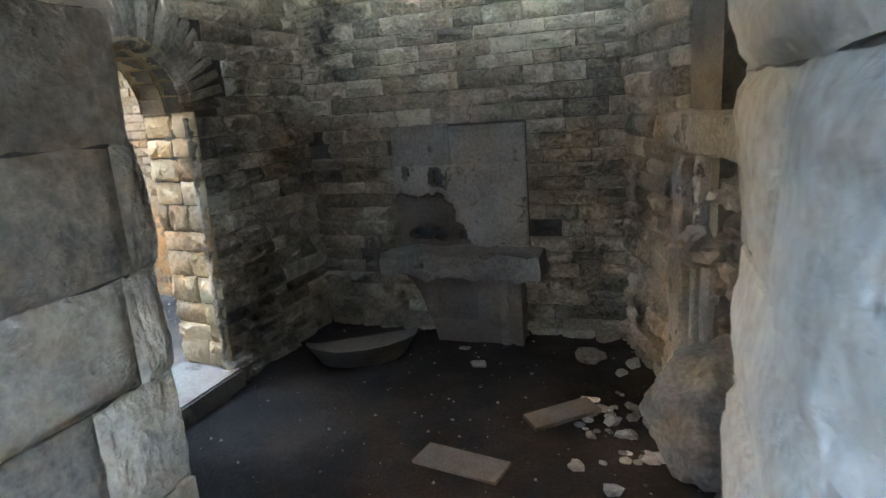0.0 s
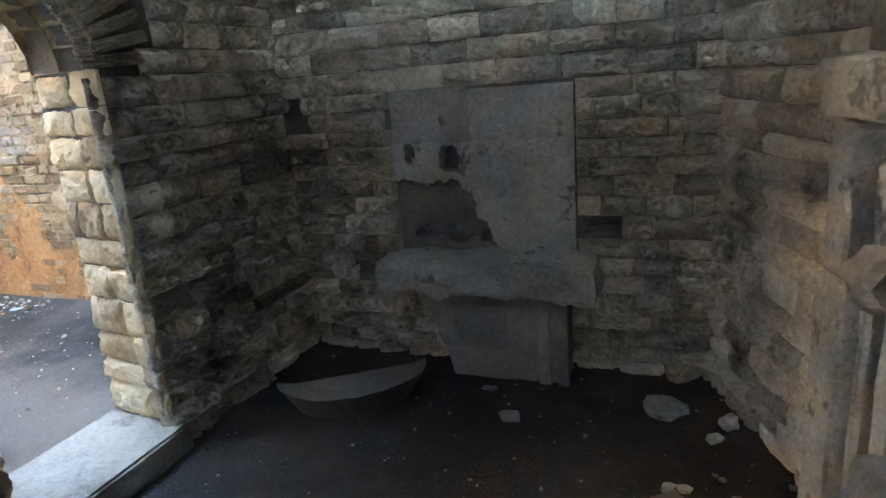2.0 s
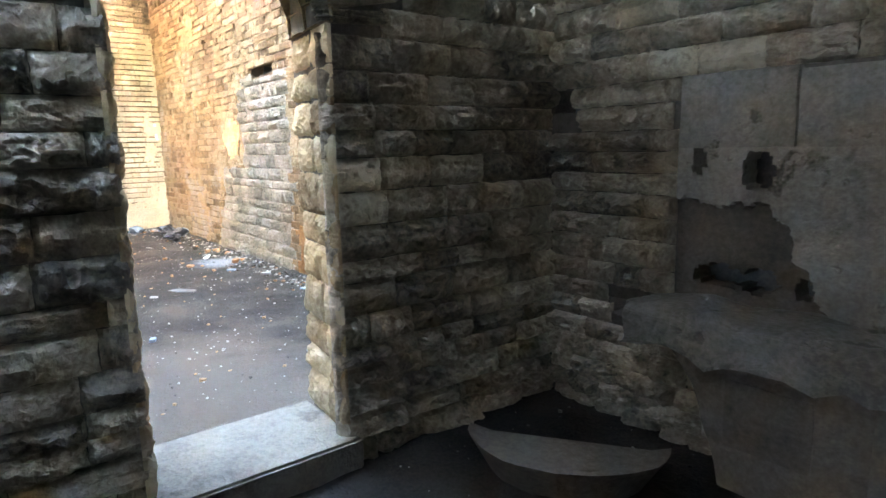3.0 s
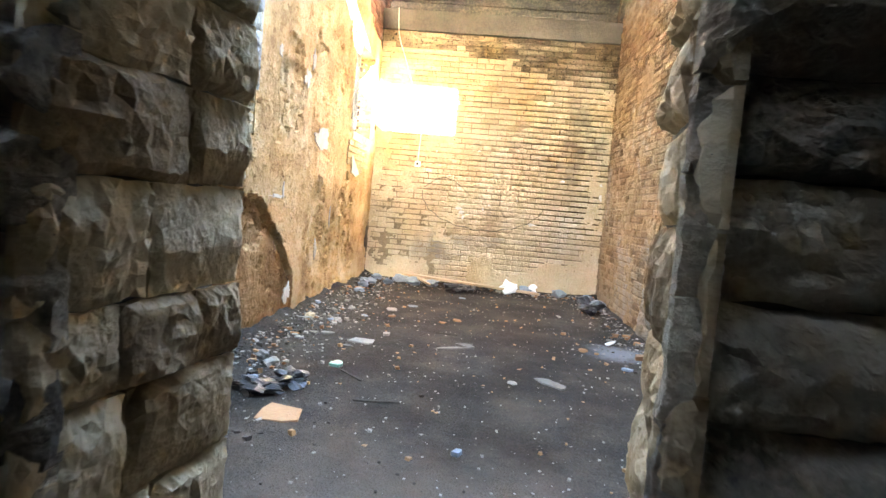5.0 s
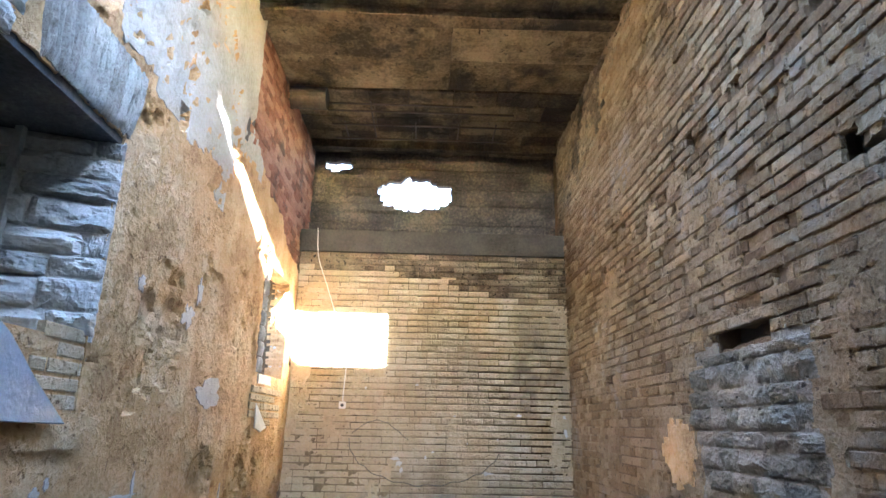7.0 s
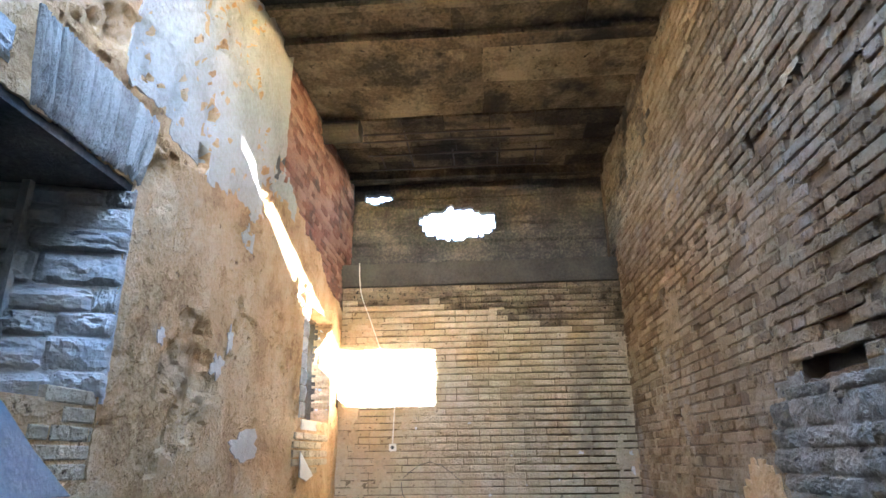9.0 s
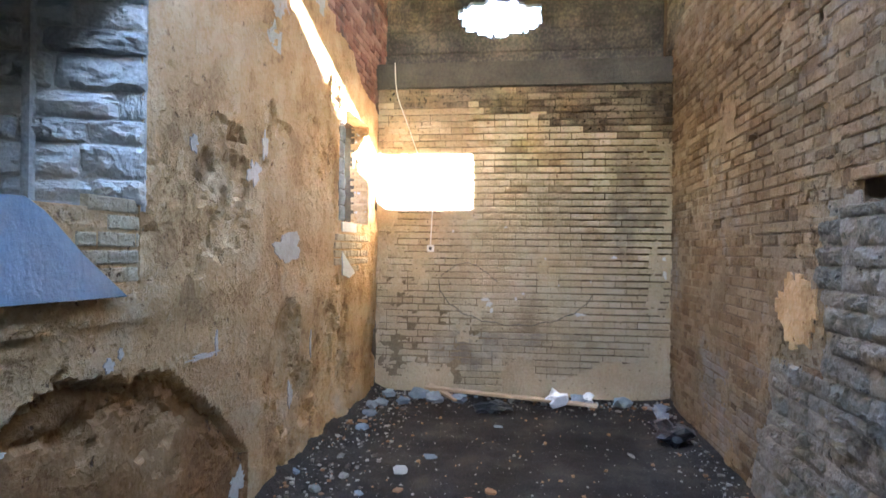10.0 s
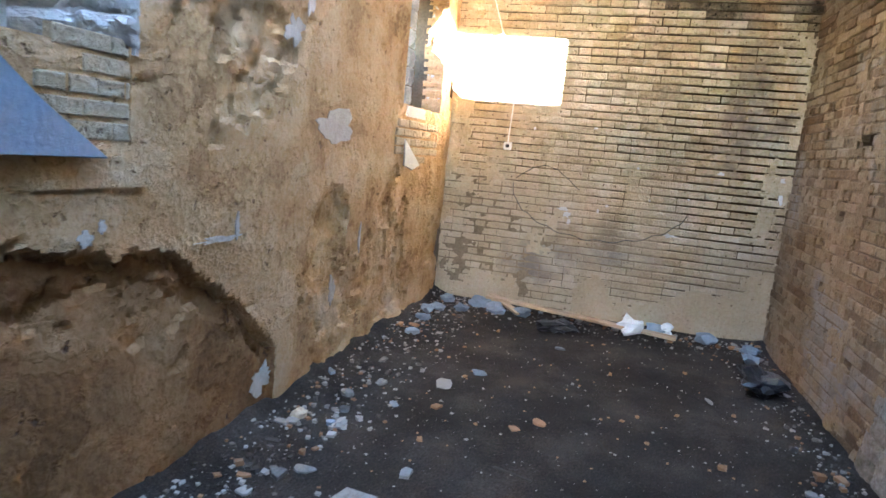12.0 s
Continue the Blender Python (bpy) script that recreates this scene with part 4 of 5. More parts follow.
for u, z, w, h in bond(r, 0.45, 1.6, 1.45, 1.86):
    if r.random() < 0.8:
        v, f = brick_arrays([(0, 0, w, h, 0.014)], r)
        piece("brick", unit_mesh("brick", (v, f), BRICK), south, SOUTHF @ Matrix.Translation((-u, 0, z)))
solid("plaster_flake", [(1.42, 0.012, 1.66), (0.98, 0.012, 1.44), (1.18, 0.012, 1.40), (1.40, 0.012, 1.44)], (0, 0.016, 0), WHITE_PLASTER, south, "white plaster flake", 0.004)


PALE_PAINT = material("pale_paint_remnant", [(0.42, 0.36, 0.29), (0.56, 0.51, 0.44)], 7, 40, bump=0.5, vary=0)


def flake(parent, m, w, h, seed, mat=WHITE_PLASTER, thick=0.005, name="paint_patch", label=""):
    """A thin ragged patch of paint or plaster on a wall."""
    q = random.Random(seed)
    n = 30
    pts = []
    for i in range(n):
        a = 2 * math.pi * i / n
        k = 0.62 + 0.5 * noise.noise(Vector((math.cos(a) * 1.4 + seed, math.sin(a) * 1.4, seed * 2.0))) + q.uniform(-0.12, 0.12)
        pts.append(m @ Vector((w / 2 * k * math.cos(a), 0, h / 2 * k * math.sin(a))))
    return solid(name, pts, (m.to_3x3() @ Vector((0, -thick, 0))), mat, parent, label, bevel=0)


for k, (x, z, w, h) in enumerate(((2.65, 1.68, 0.8, 0.28), (3.26, 2.16, 0.26, 0.26), (3.98, 2.22, 0.13, 0.15), (2.53, 0.57, 0.14, 0.3), (3.72, 1.14, 0.05, 0.2), (3.85, 1.09, 0.5, 0.04), (4.62, 1.18, 0.10, 0.08), (4.55, 1.22, 0.05, 0.09), (3.42, 0.24, 0.3, 0.26), (5.15, 0.97, 0.16, 0.06), (2.2, 0.9, 0.06, 0.26), (3.1, 2.35, 0.12, 0.3))):
    flake(south, SOUTH @ Matrix.Translation((-x, -south_depth(-x, z) - 0.004, z)), w, h, k, PALE_PAINT, thick=0.006, label="pale paint remnant")
for k, (u, z, w, h) in enumerate(((1.32, 1.07, 0.09, 0.1), (1.28, 1.12, 0.16, 0.05), (1.62, 1.14, 0.05, 0.06), (1.7, 1.2, 0.05, 0.05), (2.33, 0.98, 0.16, 0.05), (1.35, 1.0, 0.05, 0.1), (3.24, 1.52, 0.1, 0.3), (1.95, 1.6, 0.04, 0.03), (2.7, 1.62, 0.08, 0.05), (0.9, 1.9, 0.04, 0.04), (1.5, 1.95, 0.05, 0.04), (2.1, 1.3, 0.03, 0.03), (2.45, 1.35, 0.03, 0.03))):
    flake(west, FAR @ Matrix.Translation((u, -0.020, z)), w, h, 50 + k, thick=0.004, label="white paint speck")


# ---- cable, junction box and drawn ring on the partition ----
def tube(name, pts, radius, mat, parent=None, label="", sides=8):
    c = bpy.data.curves.new(name, "CURVE")
    c.dimensions, c.bevel_depth, c.bevel_resolution, c.resolution_u = "3D", radius, 2, 6
    sp = c.splines.new("NURBS")
    sp.points.add(len(pts) - 1)
    for p, q in zip(sp.points, pts):
        p.co = (*q, 1)
    sp.use_endpoint_u, sp.order_u = True, 3
    ob = bpy.data.objects.new(name, c)
    scene.collection.objects.link(ob)
    mesh = bpy.data.meshes.new_from_object(ob.evaluated_get(bpy.context.evaluated_depsgraph_get()))
    bpy.data.objects.remove(ob)
    mesh.materials.clear()
    mesh.materials.append(mat)
    made = new(name, mesh)
    made.parent = parent
    return tagged(made, label)


WIRE = material("grubby_white_cable", [(0.55, 0.52, 0.46), (0.72, 0.70, 0.64)], 8, 60, rough=0.5, bump=0.05, vary=0)
cable = tagged(tube("cable", [(-0.02, 0.19, 3.86), (0.02, 0.2, 3.82), (0.02, 0.21, 3.6), (0.025, 0.24, 3.42), (0.025, 0.34, 3.18), (0.03, 0.44, 2.9), (0.03, 0.5, 2.74), (0.03, 0.60, 2.5), (0.025, 0.67, 2.3), (0.02, 0.65, 2.0), (0.02, 0.64, 1.72)], 0.006, WIRE), "thin whitish cable hanging down the brick partition", "cable")
bm = bmesh.new()
add_box(bm, -0.004, 0.03, 0.60, 0.68, 1.66, 1.74)
bmesh.ops.bevel(bm, geom=bm.edges[:], offset=0.006, segments=2, affect="EDGES")
box_ob = tagged(part("junction_box", bm, WIRE), "small white junction box on the brick wall", "junction box")
bm = bmesh.new()
bmesh.ops.create_cone(bm, cap_ends=True, segments=12, radius1=0.02, radius2=0.018, depth=0.008, matrix=Matrix.Translation((0.032, 0.64, 1.70)) @ Matrix.Rotation(math.pi / 2, 4, "Y"))
part("cap", bm, DARK_STONE, box_ob)
ring = []
for k in range(26):
    a = math.radians(178 + k * 6.6)
    ring.append((0.004 + 0.002 * math.sin(k), 1.62 + 0.88 * math.cos(a), 1.32 + 0.48 * math.sin(a) + 0.02 * math.sin(k * 2.3)))
tube("scratched_ring", ring, 0.0045, MORTAR_DARK, west, "dark ring scratched into the wall")
ring = [(0.004, 0.76 + 0.06 * k, 1.38 + 0.16 * math.sin(k * 0.32) + 0.01 * math.sin(k * 3)) for k in range(12)]
tube("scratched_line", ring, 0.0035, MORTAR_DARK, west)

# pipe stub under the ceiling
bm = bmesh.new()
bmesh.ops.create_cone(bm, cap_ends=True, segments=20, radius1=0.13, radius2=0.13, depth=0.5, matrix=Matrix.Translation((1.08, 0.14, CEIL - 0.13)) @ Matrix.Rotation(math.pi / 2, 4, "X"))
tagged(part("pipe_stub", bm, COPING), "rusty dark pipe stub under the ceiling", "pipe")


# ---- rubble on the floors ----
RUBBLE = material("mixed_rubble", [(0.06, 0.05, 0.042), (0.16, 0.135, 0.11), (0.33, 0.30, 0.26)], 4, 50, bump=0.4, vary=1.1, piece=False)
DARK_RUBBLE = material("grimy_rubble", [(0.03, 0.027, 0.023), (0.09, 0.078, 0.064), (0.2, 0.175, 0.145)], 4, 50, bump=0.4, vary=1.0, piece=False)
CHIP = material("pale_stone_chip", [(0.12, 0.11, 0.10), (0.20, 0.185, 0.165), (0.31, 0.29, 0.26)], 5, 50, bump=0.3, vary=0.5)
BLUE_STONE = material("blue_grey_rubble", [(0.16, 0.19, 0.22), (0.28, 0.32, 0.36)], 5, 50, bump=0.4, vary=0.3)
LEAF = material("dry_leaf", [(0.20, 0.10, 0.04), (0.34, 0.19, 0.08)], 9, 60, rough=0.7, bump=0.2, vary=0.6)
BROWN = material("brown_shard", [(0.28, 0.14, 0.07), (0.40, 0.23, 0.12)], 5, 50, bump=0.3, vary=0.3)
OLD_TIMBER = material("grimy_grey_timber", [(0.07, 0.055, 0.042), (0.16, 0.128, 0.098)], 6, 60, rough=0.85, bump=0.4, vary=0.2)
TIMBER = material("raw_pale_timber", [(0.36, 0.24, 0.14), (0.50, 0.35, 0.21)], 6, 60, rough=0.75, bump=0.2, vary=0.2)
BLACK_BAG = material("black_plastic", [(0.012, 0.013, 0.015), (0.03, 0.03, 0.033)], 6, 60, rough=0.35, bump=0.2, vary=0)
GREEN = material("green_plastic", [(0.10, 0.26, 0.20), (0.18, 0.38, 0.30)], 6, 60, rough=0.4, bump=0.2, vary=0)
WHITE_BAG = material("white_plastic", [(0.62, 0.62, 0.62), (0.78, 0.78, 0.77)], 6, 60, rough=0.45, bump=0.2, vary=0)


def pebble_verts(q, size, flat):
    """An angular pebble of eight corners."""
    pts = []
    for sx in (-1, 1):
        for sy in (-1, 1):
            for sz in (0, 1):
                pts.append(Vector((sx * size * q.uniform(0.25, 0.6), sy * size * q.uniform(0.25, 0.6), (sz * 0.9 - 0.15) * size * flat * q.uniform(0.6, 1.2))))
    return pts


CUBE_FACES = [(0, 1, 3, 2), (4, 6, 7, 5), (0, 4, 5, 1), (2, 3, 7, 6), (0, 2, 6, 4), (1, 5, 7, 3)]


def scatter(name, count, seed, place, sizes, mat, z):
    q = random.Random(seed)
    verts, faces = [], []
    for _ in range(count):
        x, y = place(q)
        s = sizes[0] + (sizes[1] - sizes[0]) * q.random() ** 2.5 * (1 if q.random() < 0.93 else 2.0)
        m = Matrix.Translation((x, y, z + (0.012 if z > -0.05 else 0.014) * (fbm(x, y, 0, 1.7) + 0.5 * fbm(x, y, 3, 7)) + (bank(x, y) if z > -0.05 else 0))) @ Matrix.Rotation(q.uniform(0, 6.3), 4, "Z")
        a = len(verts)
        verts += [m @ p for p in pebble_verts(q, s, q.choice((0.25, 0.5, 0.8)))]
        faces += [tuple(a + i for i in f) for f in CUBE_FACES]
    ob = mesh_object(name, verts, faces, mat)
    return ob


def anywhere(q):
    return q.uniform(0.05, 7.4), q.uniform(0.06, WIDTH - 0.06)


def by_walls(q):
    k = q.random()
    if k < 0.5:
        return q.uniform(0.1, 7.0), 0.05 + abs(q.gauss(0, 0.32))
    if k < 0.8:
        return 0.05 + abs(q.gauss(0, 0.22)), q.uniform(0.05, WIDTH - 0.05)
    return q.uniform(0.1, 5.5), WIDTH - 0.05 - abs(q.gauss(0, 0.16))


tagged(scatter("rubble", 3600, 1, anywhere, (0.003, 0.015), RUBBLE, 0.0), "scattered grit and small stone chips", "rubble", kind="stuff")
tagged(scatter("rubble", 3800, 2, by_walls, (0.004, 0.033), RUBBLE, 0.0), "stone and plaster rubble along the wall foot", "rubble", kind="stuff")
tagged(scatter("leaves", 240, 9, by_walls, (0.012, 0.04), LEAF, 0.004), "brown leaf litter and shards along the wall foot", "leaves", kind="stuff")
tagged(scatter("leaves", 170, 3, anywhere, (0.012, 0.032), LEAF, 0.004), "dry brown leaves and shards", "leaves", kind="stuff")


def shard(name, x, y, w, l, turn, mat, label, category, thick=0.012, seed=0, z=0.0, group=""):
    q = random.Random(seed)
    n = q.choice((5, 6, 7))
    turns = sorted((i + q.uniform(-0.38, 0.38)) * 2 * math.pi / n for i in range(n))
    m = Matrix.Translation((x, y, z - 0.002 + (bank(x, y) + 0.012 * (fbm(x, y, 0, 1.7) + 0.5 * fbm(x, y, 3, 7)) if z == 0.0 else 0))) @ Matrix.Rotation(math.radians(turn), 4, "Z") @ Matrix.Rotation(q.uniform(-0.05, 0.05), 4, "X")
    pts = [m @ Vector((l / 2 * q.uniform(0.7, 1.1) * math.copysign(abs(math.cos(a)) ** 0.7, math.cos(a)), w / 2 * q.uniform(0.7, 1.1) * math.copysign(abs(math.sin(a)) ** 0.7, math.sin(a)), 0)) for a in turns]
    return tagged(solid(name, pts, (0, 0, thick), mat, bevel=0.002), label, category, group)


def lump(name, x, y, z, size, mat, label, category, seed=0, flat=(1, 1, 0.7), group="", rough=0.28, turn=0.0, smooth=False, sub=2):
    bm = bmesh.new()
    bmesh.ops.create_icosphere(bm, subdivisions=sub, radius=0.5)
    off = Vector((seed * 3.1, seed * 1.7, seed * 0.9))
    rot = Matrix.Rotation(math.radians(turn), 3, "Z")
    for v in bm.verts:
        d = v.co.normalized()
        n = 1 + rough * noise.noise(d * 1.6 + off) * 2 + rough * 0.5 * noise.noise(d * 4 + off) + rough * 0.3 * noise.noise(d * 9 + off)
        p = d * 0.5 * n * size
        v.co = rot @ Vector((p.x * flat[0], p.y * flat[1], p.z * flat[2]))
    low = min(v.co.z for v in bm.verts)
    for v in bm.verts:
        v.co += Vector((x, y, z - low - 0.012 + (bank(x, y) * 0.9 if z == 0.0 else 0)))
    return tagged(part(name, bm, mat, smooth=smooth), label, category, group)


CH = "pale stone shard lying on the dark earth floor"
shard("stone_shard", 3.735, 1.635, 0.12, 0.20, 60, CHIP, CH, "shard", seed=1)
shard("stone_shard", 3.94, 0.81, 0.18, 0.27, 80, CHIP, CH, "shard", seed=2)
shard("stone_shard", 3.0, 2.95, 0.08, 0.24, -30, WHITE_BAG, "thin white shard lying near the wall", "shard", seed=3)
shard("stone_shard", 3.86, 1.55, 0.06, 0.36, 120, CHIP, "long grey splinter lying on the earth floor", "shard", seed=4)
shard("stone_shard", 4.62, 2.25, 0.11, 0.32, 40, CHIP, "long grey-brown stone sliver on the floor", "shard", seed=5)
shard("stone_shard", 2.38, 0.80, 0.12, 0.20, 10, CHIP, CH, "shard", seed=6)
shard("stone_shard", 2.05, 0.98, 0.12, 0.16, 30, BLUE_STONE, "grey stone shard lying on the floor", "shard", seed=7)
shard("stone_shard", 4.72, 1.98, 0.07, 0.09, 20, CHIP, CH, "shard", seed=8)
shard("brown_shard", 5.72, 0.75, 0.24, 0.30, 20, BROWN, "brown sheet fragment lying on the floor", "shard", seed=9)
shard("brown_shard", 5.05, 0.62, 0.10, 0.14, 70, BROWN, "small brown fragment on the floor", "shard", seed=10)
shard("green_scrap", 4.72, 0.80, 0.10, 0.13, 10, GREEN, "crumpled green plastic scrap on the floor", "plastic scrap", 0.02, seed=11)
q = random.Random(77)
for k in range(46):
    x, y = by_walls(q) if k < 30 else anywhere(q)
    if x > 6.0:
        x -= 3
    shard("stone_chip", x, y, q.uniform(0.04, 0.09), q.uniform(0.05, 0.12), q.uniform(0, 360), q.choice((CHIP, CHIP, BLUE_STONE, BROWN)), "small stone chip on the earth floor", "stone chip", q.uniform(0.01, 0.025), seed=100 + k, group="stone chips on the floor")
for k, (x, y, s) in enumerate(((0.16, 0.55, 0.22), (0.22, 0.22, 0.16), (0.30, 0.75, 0.20), (0.42, 0.42, 0.14), (0.25, 1.02, 0.18), (0.14, 2.34, 0.20), (0.2, 2.78, 0.22), (0.55, 0.20, 0.16), (0.75, 0.16, 0.14), (0.35, 3.14, 0.17), (0.62, 3.1, 0.15), (1.0, 0.2, 0.13), (1.45, 0.24, 0.12))):
    lump("rubble_stone", x, y, 0.0, s, BLUE_STONE, "blue-grey rubble stone at the wall foot", "stone", seed=k, flat=(1, 1, 0.55), group="blue-grey stones along the partition")
for k, (x, y, s) in enumerate(((3.335, 0.20, 0.11), (3.3, 0.45, 0.09), (3.1, 0.38, 0.08), (2.9, 0.30, 0.10), (2.6, 0.42, 0.08), (4.9, 0.42, 0.12), (4.75, 0.30, 0.10))):
    lump("stone", x, y, 0.0, s, STONE_WARM if k == 0 else CHIP, "yellowish stone at the wall foot" if k == 0 else "pale rubble stone at the wall foot", "stone", seed=30 + k, flat=(1, 0.8, 0.6), group="" if k == 0 else "pale stones along the plaster wall")


def plank(name, a, b, w, t, mat, label):
    a, b = Vector(a), Vector(b)
    x = (b - a).normalized()
    y = Vector((0, 0, 1)).cross(x).normalized()
    z = x.cross(y)
    bm = bmesh.new()
    l = (b - a).length
    add_box(bm, 0, l, -w / 2, w / 2, 0, t)
    bmesh.ops.bevel(bm, geom=bm.edges[:], offset=0.003, segments=1, affect="EDGES")
    m = Matrix((x, y, z)).transposed().to_4x4()
    m.translation = a
    bm.transform(m)
    return tagged(part(name, bm, mat), label, "plank")


plank("plank", (0.16, 0.62, 0.12), (0.30, 2.50, 0.03), 0.09, 0.03, TIMBER, "long raw timber plank lying along the partition foot")
plank("plank", (0.10, 0.66, 0.14), (0.32, 1.0, 0.03), 0.08, 0.025, TIMBER, "short raw timber offcut on the rubble")
lump("white_bag", 0.28, 2.08, 0.0, 0.24, WHITE_BAG, "crumpled white plastic bag on the rubble", "bag", seed=3, flat=(0.8, 0.9, 0.7), rough=0.4)
lump("white_bag", 0.20, 2.42, 0.0, 0.16, WHITE_BAG, "crumpled white plastic bag on the rubble", "bag", seed=4, flat=(0.6, 0.7, 0.9), rough=0.4)
lump("black_bag", 1.35, 3.02, 0.0, 0.34, BLACK_BAG, "crumpled black plastic bag at the wall foot", "bag", seed=5, flat=(1.2, 0.8, 0.5), rough=0.45, sub=3)
lump("black_bag", 0.62, 1.40, 0.0, 0.30, BLACK_BAG, "crumpled black plastic sheet on rubble", "bag", seed=6, flat=(1, 1.2, 0.35), rough=0.5, sub=3)
lump("black_cloth", 5.42, 0.52, 0.0, 0.22, BLACK_BAG, "crumpled black cloth on the earth floor", "cloth", seed=7, flat=(0.8, 1.2, 0.35), rough=0.5, sub=3)
lump("black_cloth", 5.24, 0.66, 0.0, 0.20, BLACK_BAG, "crumpled black cloth on the earth floor", "cloth", seed=8, flat=(0.9, 1.0, 0.4), rough=0.5, sub=3)
for k, (x, y, a, l) in enumerate(((4.95, 0.95, 40, 0.3), (3.4, 1.45, 70, 0.22), (5.4, 1.2, 95, 0.26), (2.9, 1.9, 20, 0.2))):
    c, s_ = math.cos(math.radians(a)) * l / 2, math.sin(math.radians(a)) * l / 2
    ob = plank("stick", (x - c, y - s_, 0.004), (x + c, y + s_, 0.012), 0.014, 0.011, COPING, "thin dark stick lying on the floor")
    ob["category"] = "stick"

# ---- small room: carved niche with shelf, basin, fireplace, rubble ----
r = random.Random(31)
altar = new("wall_niche")
tagged(altar, "carved stone wall niche with projecting shelf and pedestal", "niche")


def cut_block(name, x0, x1, y0, y1, z0, z1, mat, parent, rough=0.006, label="", taper=0.0, chips=0.0, cuts=7):
    bm = bmesh.new()
    add_box(bm, x0, x1, y0, y1, z0, z1)
    bmesh.ops.subdivide_edges(bm, edges=bm.edges[:], cuts=cuts, use_grid_fill=True)
    for v in bm.verts:
        if taper and v.co.x < (x0 + x1) / 2:
            v.co.x += taper * ((z1 - v.co.z) / (z1 - z0)) ** 0.6 * (1 - (v.co.x - x0) / ((x1 - x0) / 2))
        if chips and v.co.y < y0 + 0.01:
            n = noise.noise(v.co * 9)
            v.co.y += chips * max(0, n) * 1.5
            v.co.z += chips * 0.5 * noise.noise(v.co * 14)
        v.co += rough * Vector((noise.noise(v.co * 6), noise.noise(v.co * 7 + Vector((3, 0, 0))), noise.noise(v.co * 5 + Vector((0, 4, 0)))))
    return part(name, bm, mat, parent, label)


cut_block("panel", 8.745, 9.20, BACK_Y - 0.035, BACK_Y + 0.05, 1.19, 1.48, STONE_CUT, altar)
cut_block("panel", 9.21, 9.765, BACK_Y - 0.04, BACK_Y + 0.05, 1.19, 1.465, STONE_CUT, altar)


def holed_panel():
    def sooty(u, z):
        ragged = 0.05 * fbm(u, z, 6, 6)
        return u < 9.12 + ragged + (0.98 - z) * 0.55 and z < 0.97 + ragged and u < 9.35 + ragged

    def mask(u, z):
        for a, c, ru, rz in ((8.84, 1.14, 0.03, 0.07), (9.08, 1.10, 0.065, 0.08), (8.93, 0.665, 0.11, 0.05), (9.10, 0.665, 0.075, 0.055), (9.265, 0.655, 0.035, 0.042), (9.57, 0.60, 0.012, 0.012)):
            if ((u - a) / ru) ** 2 + ((z - c) / rz) ** 2 < 1:
                return False
        return True

    def depth(u, z):
        d = 0.035 + 0.006 * fbm(u, z, 3, 5)
        ragged = 0.05 * fbm(u, z, 6, 6)
        if (u < 9.12 + ragged + (0.98 - z) * 0.55 and z < 0.97 + ragged and u < 9.35 + ragged):
            d -= 0.026
        return d
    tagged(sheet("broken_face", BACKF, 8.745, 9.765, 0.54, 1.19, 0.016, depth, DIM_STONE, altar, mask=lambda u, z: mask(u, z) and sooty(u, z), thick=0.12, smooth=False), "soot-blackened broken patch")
    return sheet("panel", BACKF, 8.745, 9.765, 0.54, 1.19, 0.016, depth, STONE_CUT, altar, mask=lambda u, z: mask(u, z) and not sooty(u, z), thick=0.12, smooth=False)


holed_panel()
cut_block("shelf", 8.70, 9.90, 2.90, BACK_Y + 0.02, 0.41, 0.575, STONE_CUT, altar, 0.03, "rough-edged projecting stone shelf", chips=0.09, cuts=15)
# Pedestal and its trim: shade below the shelf is put into the darker colour.
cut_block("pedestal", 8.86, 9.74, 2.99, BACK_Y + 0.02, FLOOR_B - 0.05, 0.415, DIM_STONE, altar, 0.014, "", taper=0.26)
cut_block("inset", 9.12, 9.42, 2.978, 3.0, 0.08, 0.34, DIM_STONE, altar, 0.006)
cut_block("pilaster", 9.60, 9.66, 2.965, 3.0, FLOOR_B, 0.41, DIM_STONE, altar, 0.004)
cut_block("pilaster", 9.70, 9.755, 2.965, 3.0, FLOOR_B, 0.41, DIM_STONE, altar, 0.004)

# half-round basin lying on the floor
bm = bmesh.new()
N = 18
rim, foot, hollow = [], [], []
for i in range(N + 1):
    a = math.pi * i / N
    rim.append(bm.verts.new((0.40 * math.cos(a), -0.30 * math.sin(a), 0.17)))
    foot.append(bm.verts.new((0.30 * math.cos(a), -0.20 * math.sin(a), 0.0)))
    hollow.append(bm.verts.new((0.33 * math.cos(a), -0.235 * math.sin(a) - 0.02, 0.165)))
for i in range(N):
    bm.faces.new((rim[i], rim[i + 1], foot[i + 1], foot[i]))
    bm.faces.new((rim[i + 1], rim[i], hollow[i], hollow[i + 1]))
bm.faces.new(hollow)
bm.faces.new(foot[::-1])
bm.faces.new([rim[0], foot[0], foot[-1], rim[-1], hollow[-1], hollow[0]])
for v in bm.verts:
    v.co += 0.008 * Vector((fbm(*v.co, 7), fbm(*(v.co * 1.3), 7), fbm(*(v.co * 1.7), 7)))
bm.transform(Matrix.Translation((8.66, 2.62, FLOOR_B - 0.01)) @ Matrix.Rotation(math.radians(33), 4, "Z"))
tagged(part("stone_basin", bm, DIM_STONE), "half-round grey stone basin lying on the dark floor", "basin")

# fireplace on the splayed wall
fireplace = tagged(new("fireplace"), "ruined stone fireplace surround filled with rubble", "fireplace")


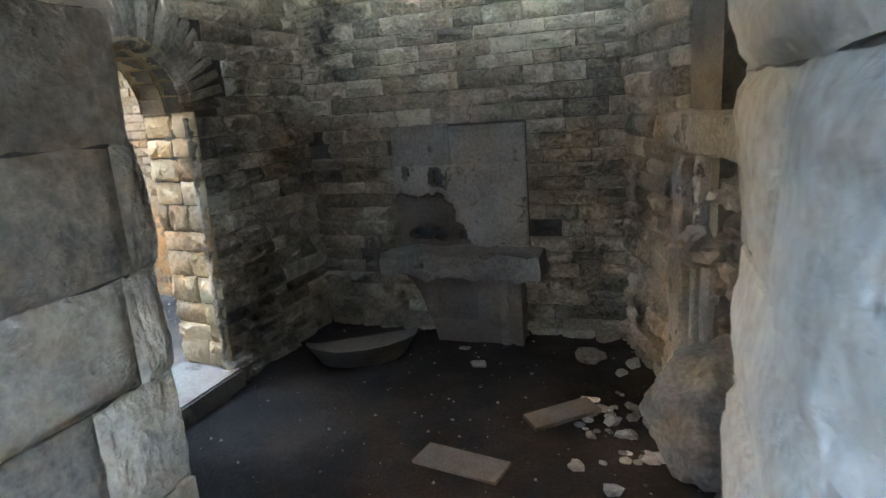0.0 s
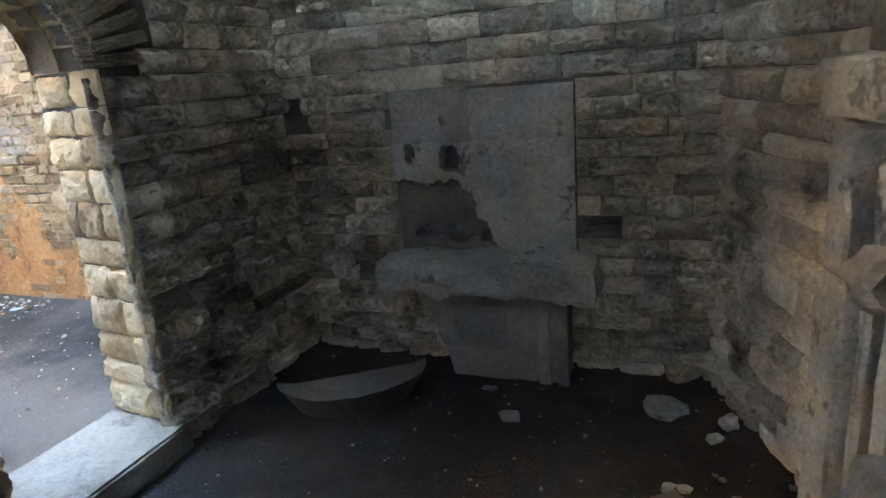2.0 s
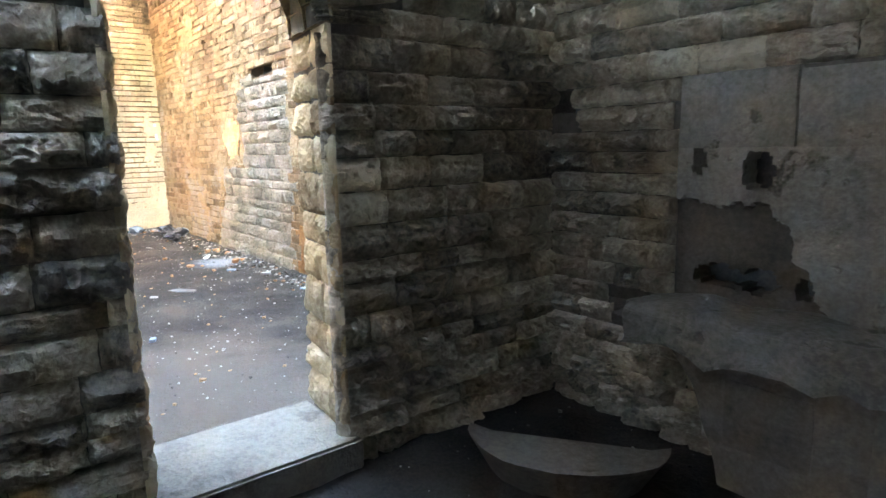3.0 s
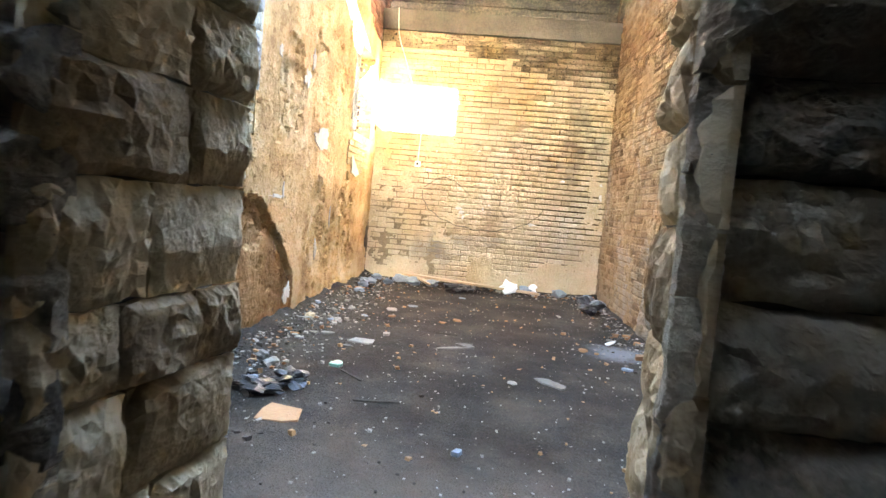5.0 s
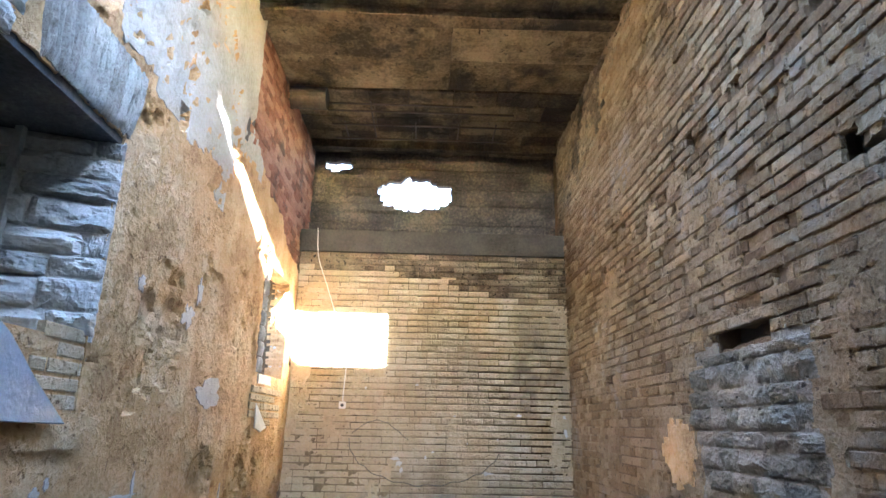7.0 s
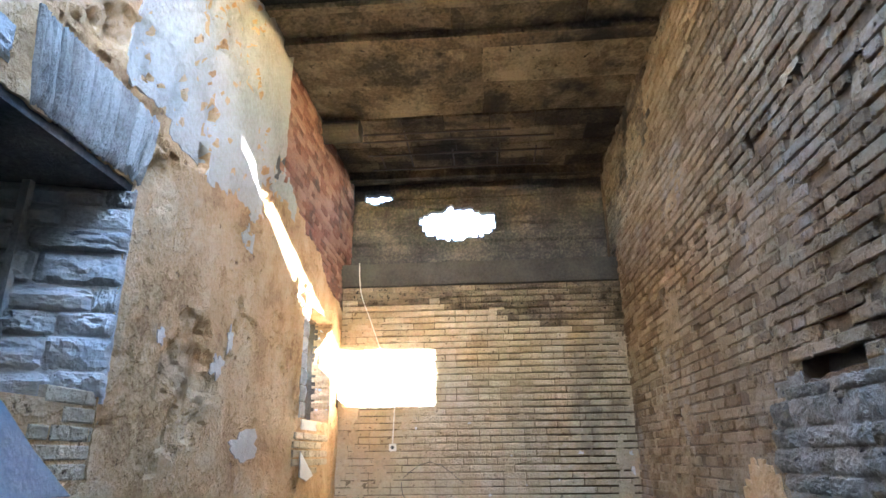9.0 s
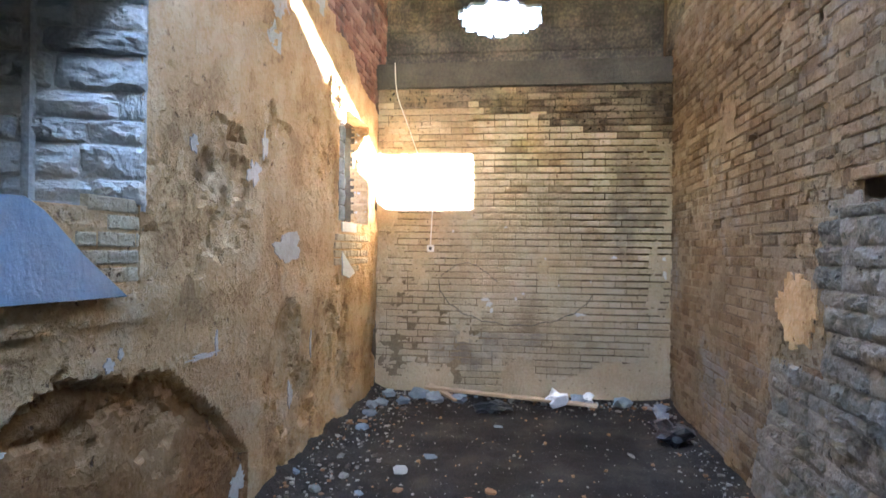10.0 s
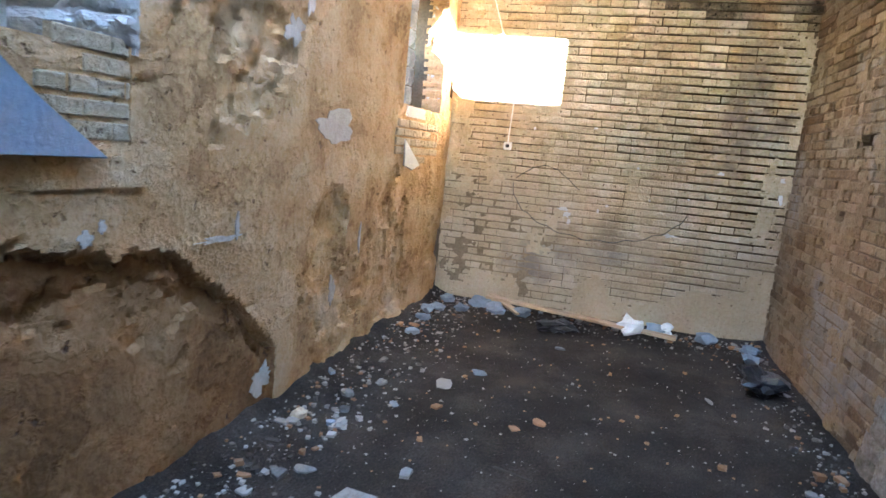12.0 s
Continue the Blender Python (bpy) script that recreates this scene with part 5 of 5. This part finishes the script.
def fire_block(name, s0, s1, d0, d1, z0, z1, mat, parent, rough=0.01, label="", cuts=6):
    bm = bmesh.new()
    a, b = sorted((FSIGN * s0, FSIGN * s1))
    add_box(bm, a, b, -d1, -d0, z0, z1)
    bmesh.ops.bevel(bm, geom=bm.edges[:], offset=0.012, segments=1, affect="EDGES")
    bmesh.ops.subdivide_edges(bm, edges=[e for e in bm.edges if e.calc_length() > 0.06], cuts=cuts, use_grid_fill=True)
    for v in bm.verts:
        p = v.co * 5
        v.co += rough * Vector((noise.noise(p), noise.noise(p + Vector((4, 0, 0))), noise.noise(p + Vector((0, 4, 0))))) * 1.5
    bm.transform(FIRE)
    return part(name, bm, mat, parent, label)


fire_block("mantel", 0.95, 2.6, -0.05, 0.12, 1.33, 1.51, STONE_CUT, fireplace, 0.018, "heavy chipped stone mantel beam", 9)
fire_block("jamb", 0.97, 1.13, -0.02, 0.09, FLOOR_B, 0.82, STONE_CUT, fireplace, 0.008)
fire_block("jamb", 0.98, 1.11, -0.02, 0.08, 0.82, 1.31, STONE_CUT, fireplace, 0.016)
fire_block("moulding", 1.15, 1.20, -0.02, 0.05, FLOOR_B, 0.80, STONE_CUT, fireplace, 0.006)
fire_block("moulding", 1.23, 1.32, -0.04, 0.03, FLOOR_B, 0.78, STONE_CUT, fireplace, 0.012)
fire_block("moulding", 1.17, 1.23, -0.02, 0.05, 0.95, 1.31, STONE_CUT, fireplace, 0.012)
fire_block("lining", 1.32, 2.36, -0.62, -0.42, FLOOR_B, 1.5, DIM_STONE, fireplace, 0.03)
q = random.Random(9)


def fire_place(s, d, z):
    return FIRE @ Vector((FSIGN * s, -d, z))


p = fire_place(1.22, 0.02, 0)
lump("corbel_stone", p.x, p.y, 0.76, 0.24, DIM_STONE, "broken carved corbel stone against the jamb", "stone", seed=55, flat=(0.9, 0.9, 0.8), rough=0.25, sub=3)
for k in range(38):
    p = fire_place(q.uniform(1.30, 1.46), q.uniform(-0.72, -0.06), 0)
    lump("rubble_stone", p.x, p.y, q.uniform(0.02, 1.1), q.uniform(0.12, 0.30), q.choice((DIM_STONE, STONE_CUT, DIM_STONE, DIM_STONE)), "broken stone in the fireplace rubble", "stone", seed=300 + k, rough=0.5, sub=3, flat=(1, 0.7, 0.8), group="rubble in the fireplace", turn=q.uniform(0, 180))
for k in range(46):
    z = q.uniform(0.05, 1.05)
    back_d = -0.46 + 0.34 * (1 - z / 1.1)
    p = fire_place(q.uniform(1.36, 2.3), back_d + q.uniform(-0.06, 0.05), 0)
    lump("rubble_stone", p.x, p.y, z, q.uniform(0.14, 0.30), q.choice((DIM_STONE, DIM_STONE, STONE_CUT, DARK_STONE)), "broken stone in the fireplace rubble", "stone", seed=60 + k, rough=0.5, sub=3, flat=(1, 0.7, 0.8), group="rubble in the fireplace", turn=q.uniform(0, 180))
p = fire_place(1.72, 0.12, 0)
lump("boulder", p.x, p.y, FLOOR_B, 0.80, DARK_STONE, "large dark rubble boulder before the fireplace", "boulder", seed=71, flat=(0.75, 0.9, 0.75), rough=0.16, sub=5)
p = fire_place(2.3, 0.08, 0)
lump("boulder", p.x, p.y, FLOOR_B, 0.75, DARK_STONE, "large dark rubble boulder before the fireplace", "boulder", seed=72, flat=(0.8, 0.9, 0.9), rough=0.16, sub=5)
p = fire_place(1.62, -0.1, 0)
shard("brick_slab", p.x, p.y, 0.12, 0.24, 60, BROWN, "red-brown broken brick lying on the rubble", "brick", 0.05, seed=5, z=0.56)
p = fire_place(2.0, -0.12, 0)
lump("stone_slab", p.x, p.y, 0.55, 0.4, STONE_CUT, "pale broken slab leaning in the fireplace", "stone slab", seed=73, flat=(0.9, 0.35, 1.0), rough=0.2)
for k in range(9):
    p = fire_place(q.uniform(1.3, 2.3), q.uniform(-0.35, 0.05), 0)
    lump("rubble_stone", p.x, p.y, 1.52, q.uniform(0.08, 0.18), DARK_STONE, "dark broken stone lying on the mantel", "stone", seed=80 + k, group="stones on the mantel")

# loose stones and a board on the small room's floor
lump("loose_stone", 10.24, 2.80, FLOOR_B, 0.19, STONE_CUT, "loose rounded stone on the dark floor", "stone", seed=90, flat=(1, 0.8, 0.6))
lump("loose_stone", 10.52, 2.76, FLOOR_B, 0.10, STONE_CUT, "small loose stone on the dark floor", "stone", seed=91)
shard("stone_shard", 9.52, 2.62, 0.10, 0.15, 0, CHIP, "pale shard on the dark floor", "shard", seed=92, z=FLOOR_B)
shard("stone_shard", 9.35, 2.86, 0.06, 0.10, 0, CHIP, "pale shard on the dark floor", "shard", seed=93, z=FLOOR_B)
plank("board", (10.03, 1.86, FLOOR_B + 0.03), (10.34, 2.10, FLOOR_B + 0.05), 0.16, 0.025, OLD_TIMBER, "grimy grey timber board lying among rubble")
plank("board", (9.55, 1.50, FLOOR_B + 0.01), (10.0, 1.42, FLOOR_B + 0.01), 0.18, 0.02, OLD_TIMBER, "weathered timber board lying on the dark floor")
q = random.Random(14)
for k in range(60):
    s = abs(q.gauss(0, 0.22))
    x, y = 10.45 + q.gauss(0, 0.17), 2.02 + q.gauss(0, 0.22)
    lump("rubble_stone", x, y, FLOOR_B, q.uniform(0.035, 0.10), q.choice((CHIP, CHIP, STONE_CUT)), "small pale rubble stone on the dark floor", "stone", seed=200 + k, flat=(1, 0.75, 0.6), group="rubble heap by the fireplace", sub=1)
tagged(scatter("rubble", 420, 5, lambda q: (q.uniform(8.1, 11.0), q.uniform(0.6, 3.2)), (0.005, 0.018), DARK_RUBBLE, FLOOR_B), "scattered grit on the dark floor", "rubble", kind="stuff")
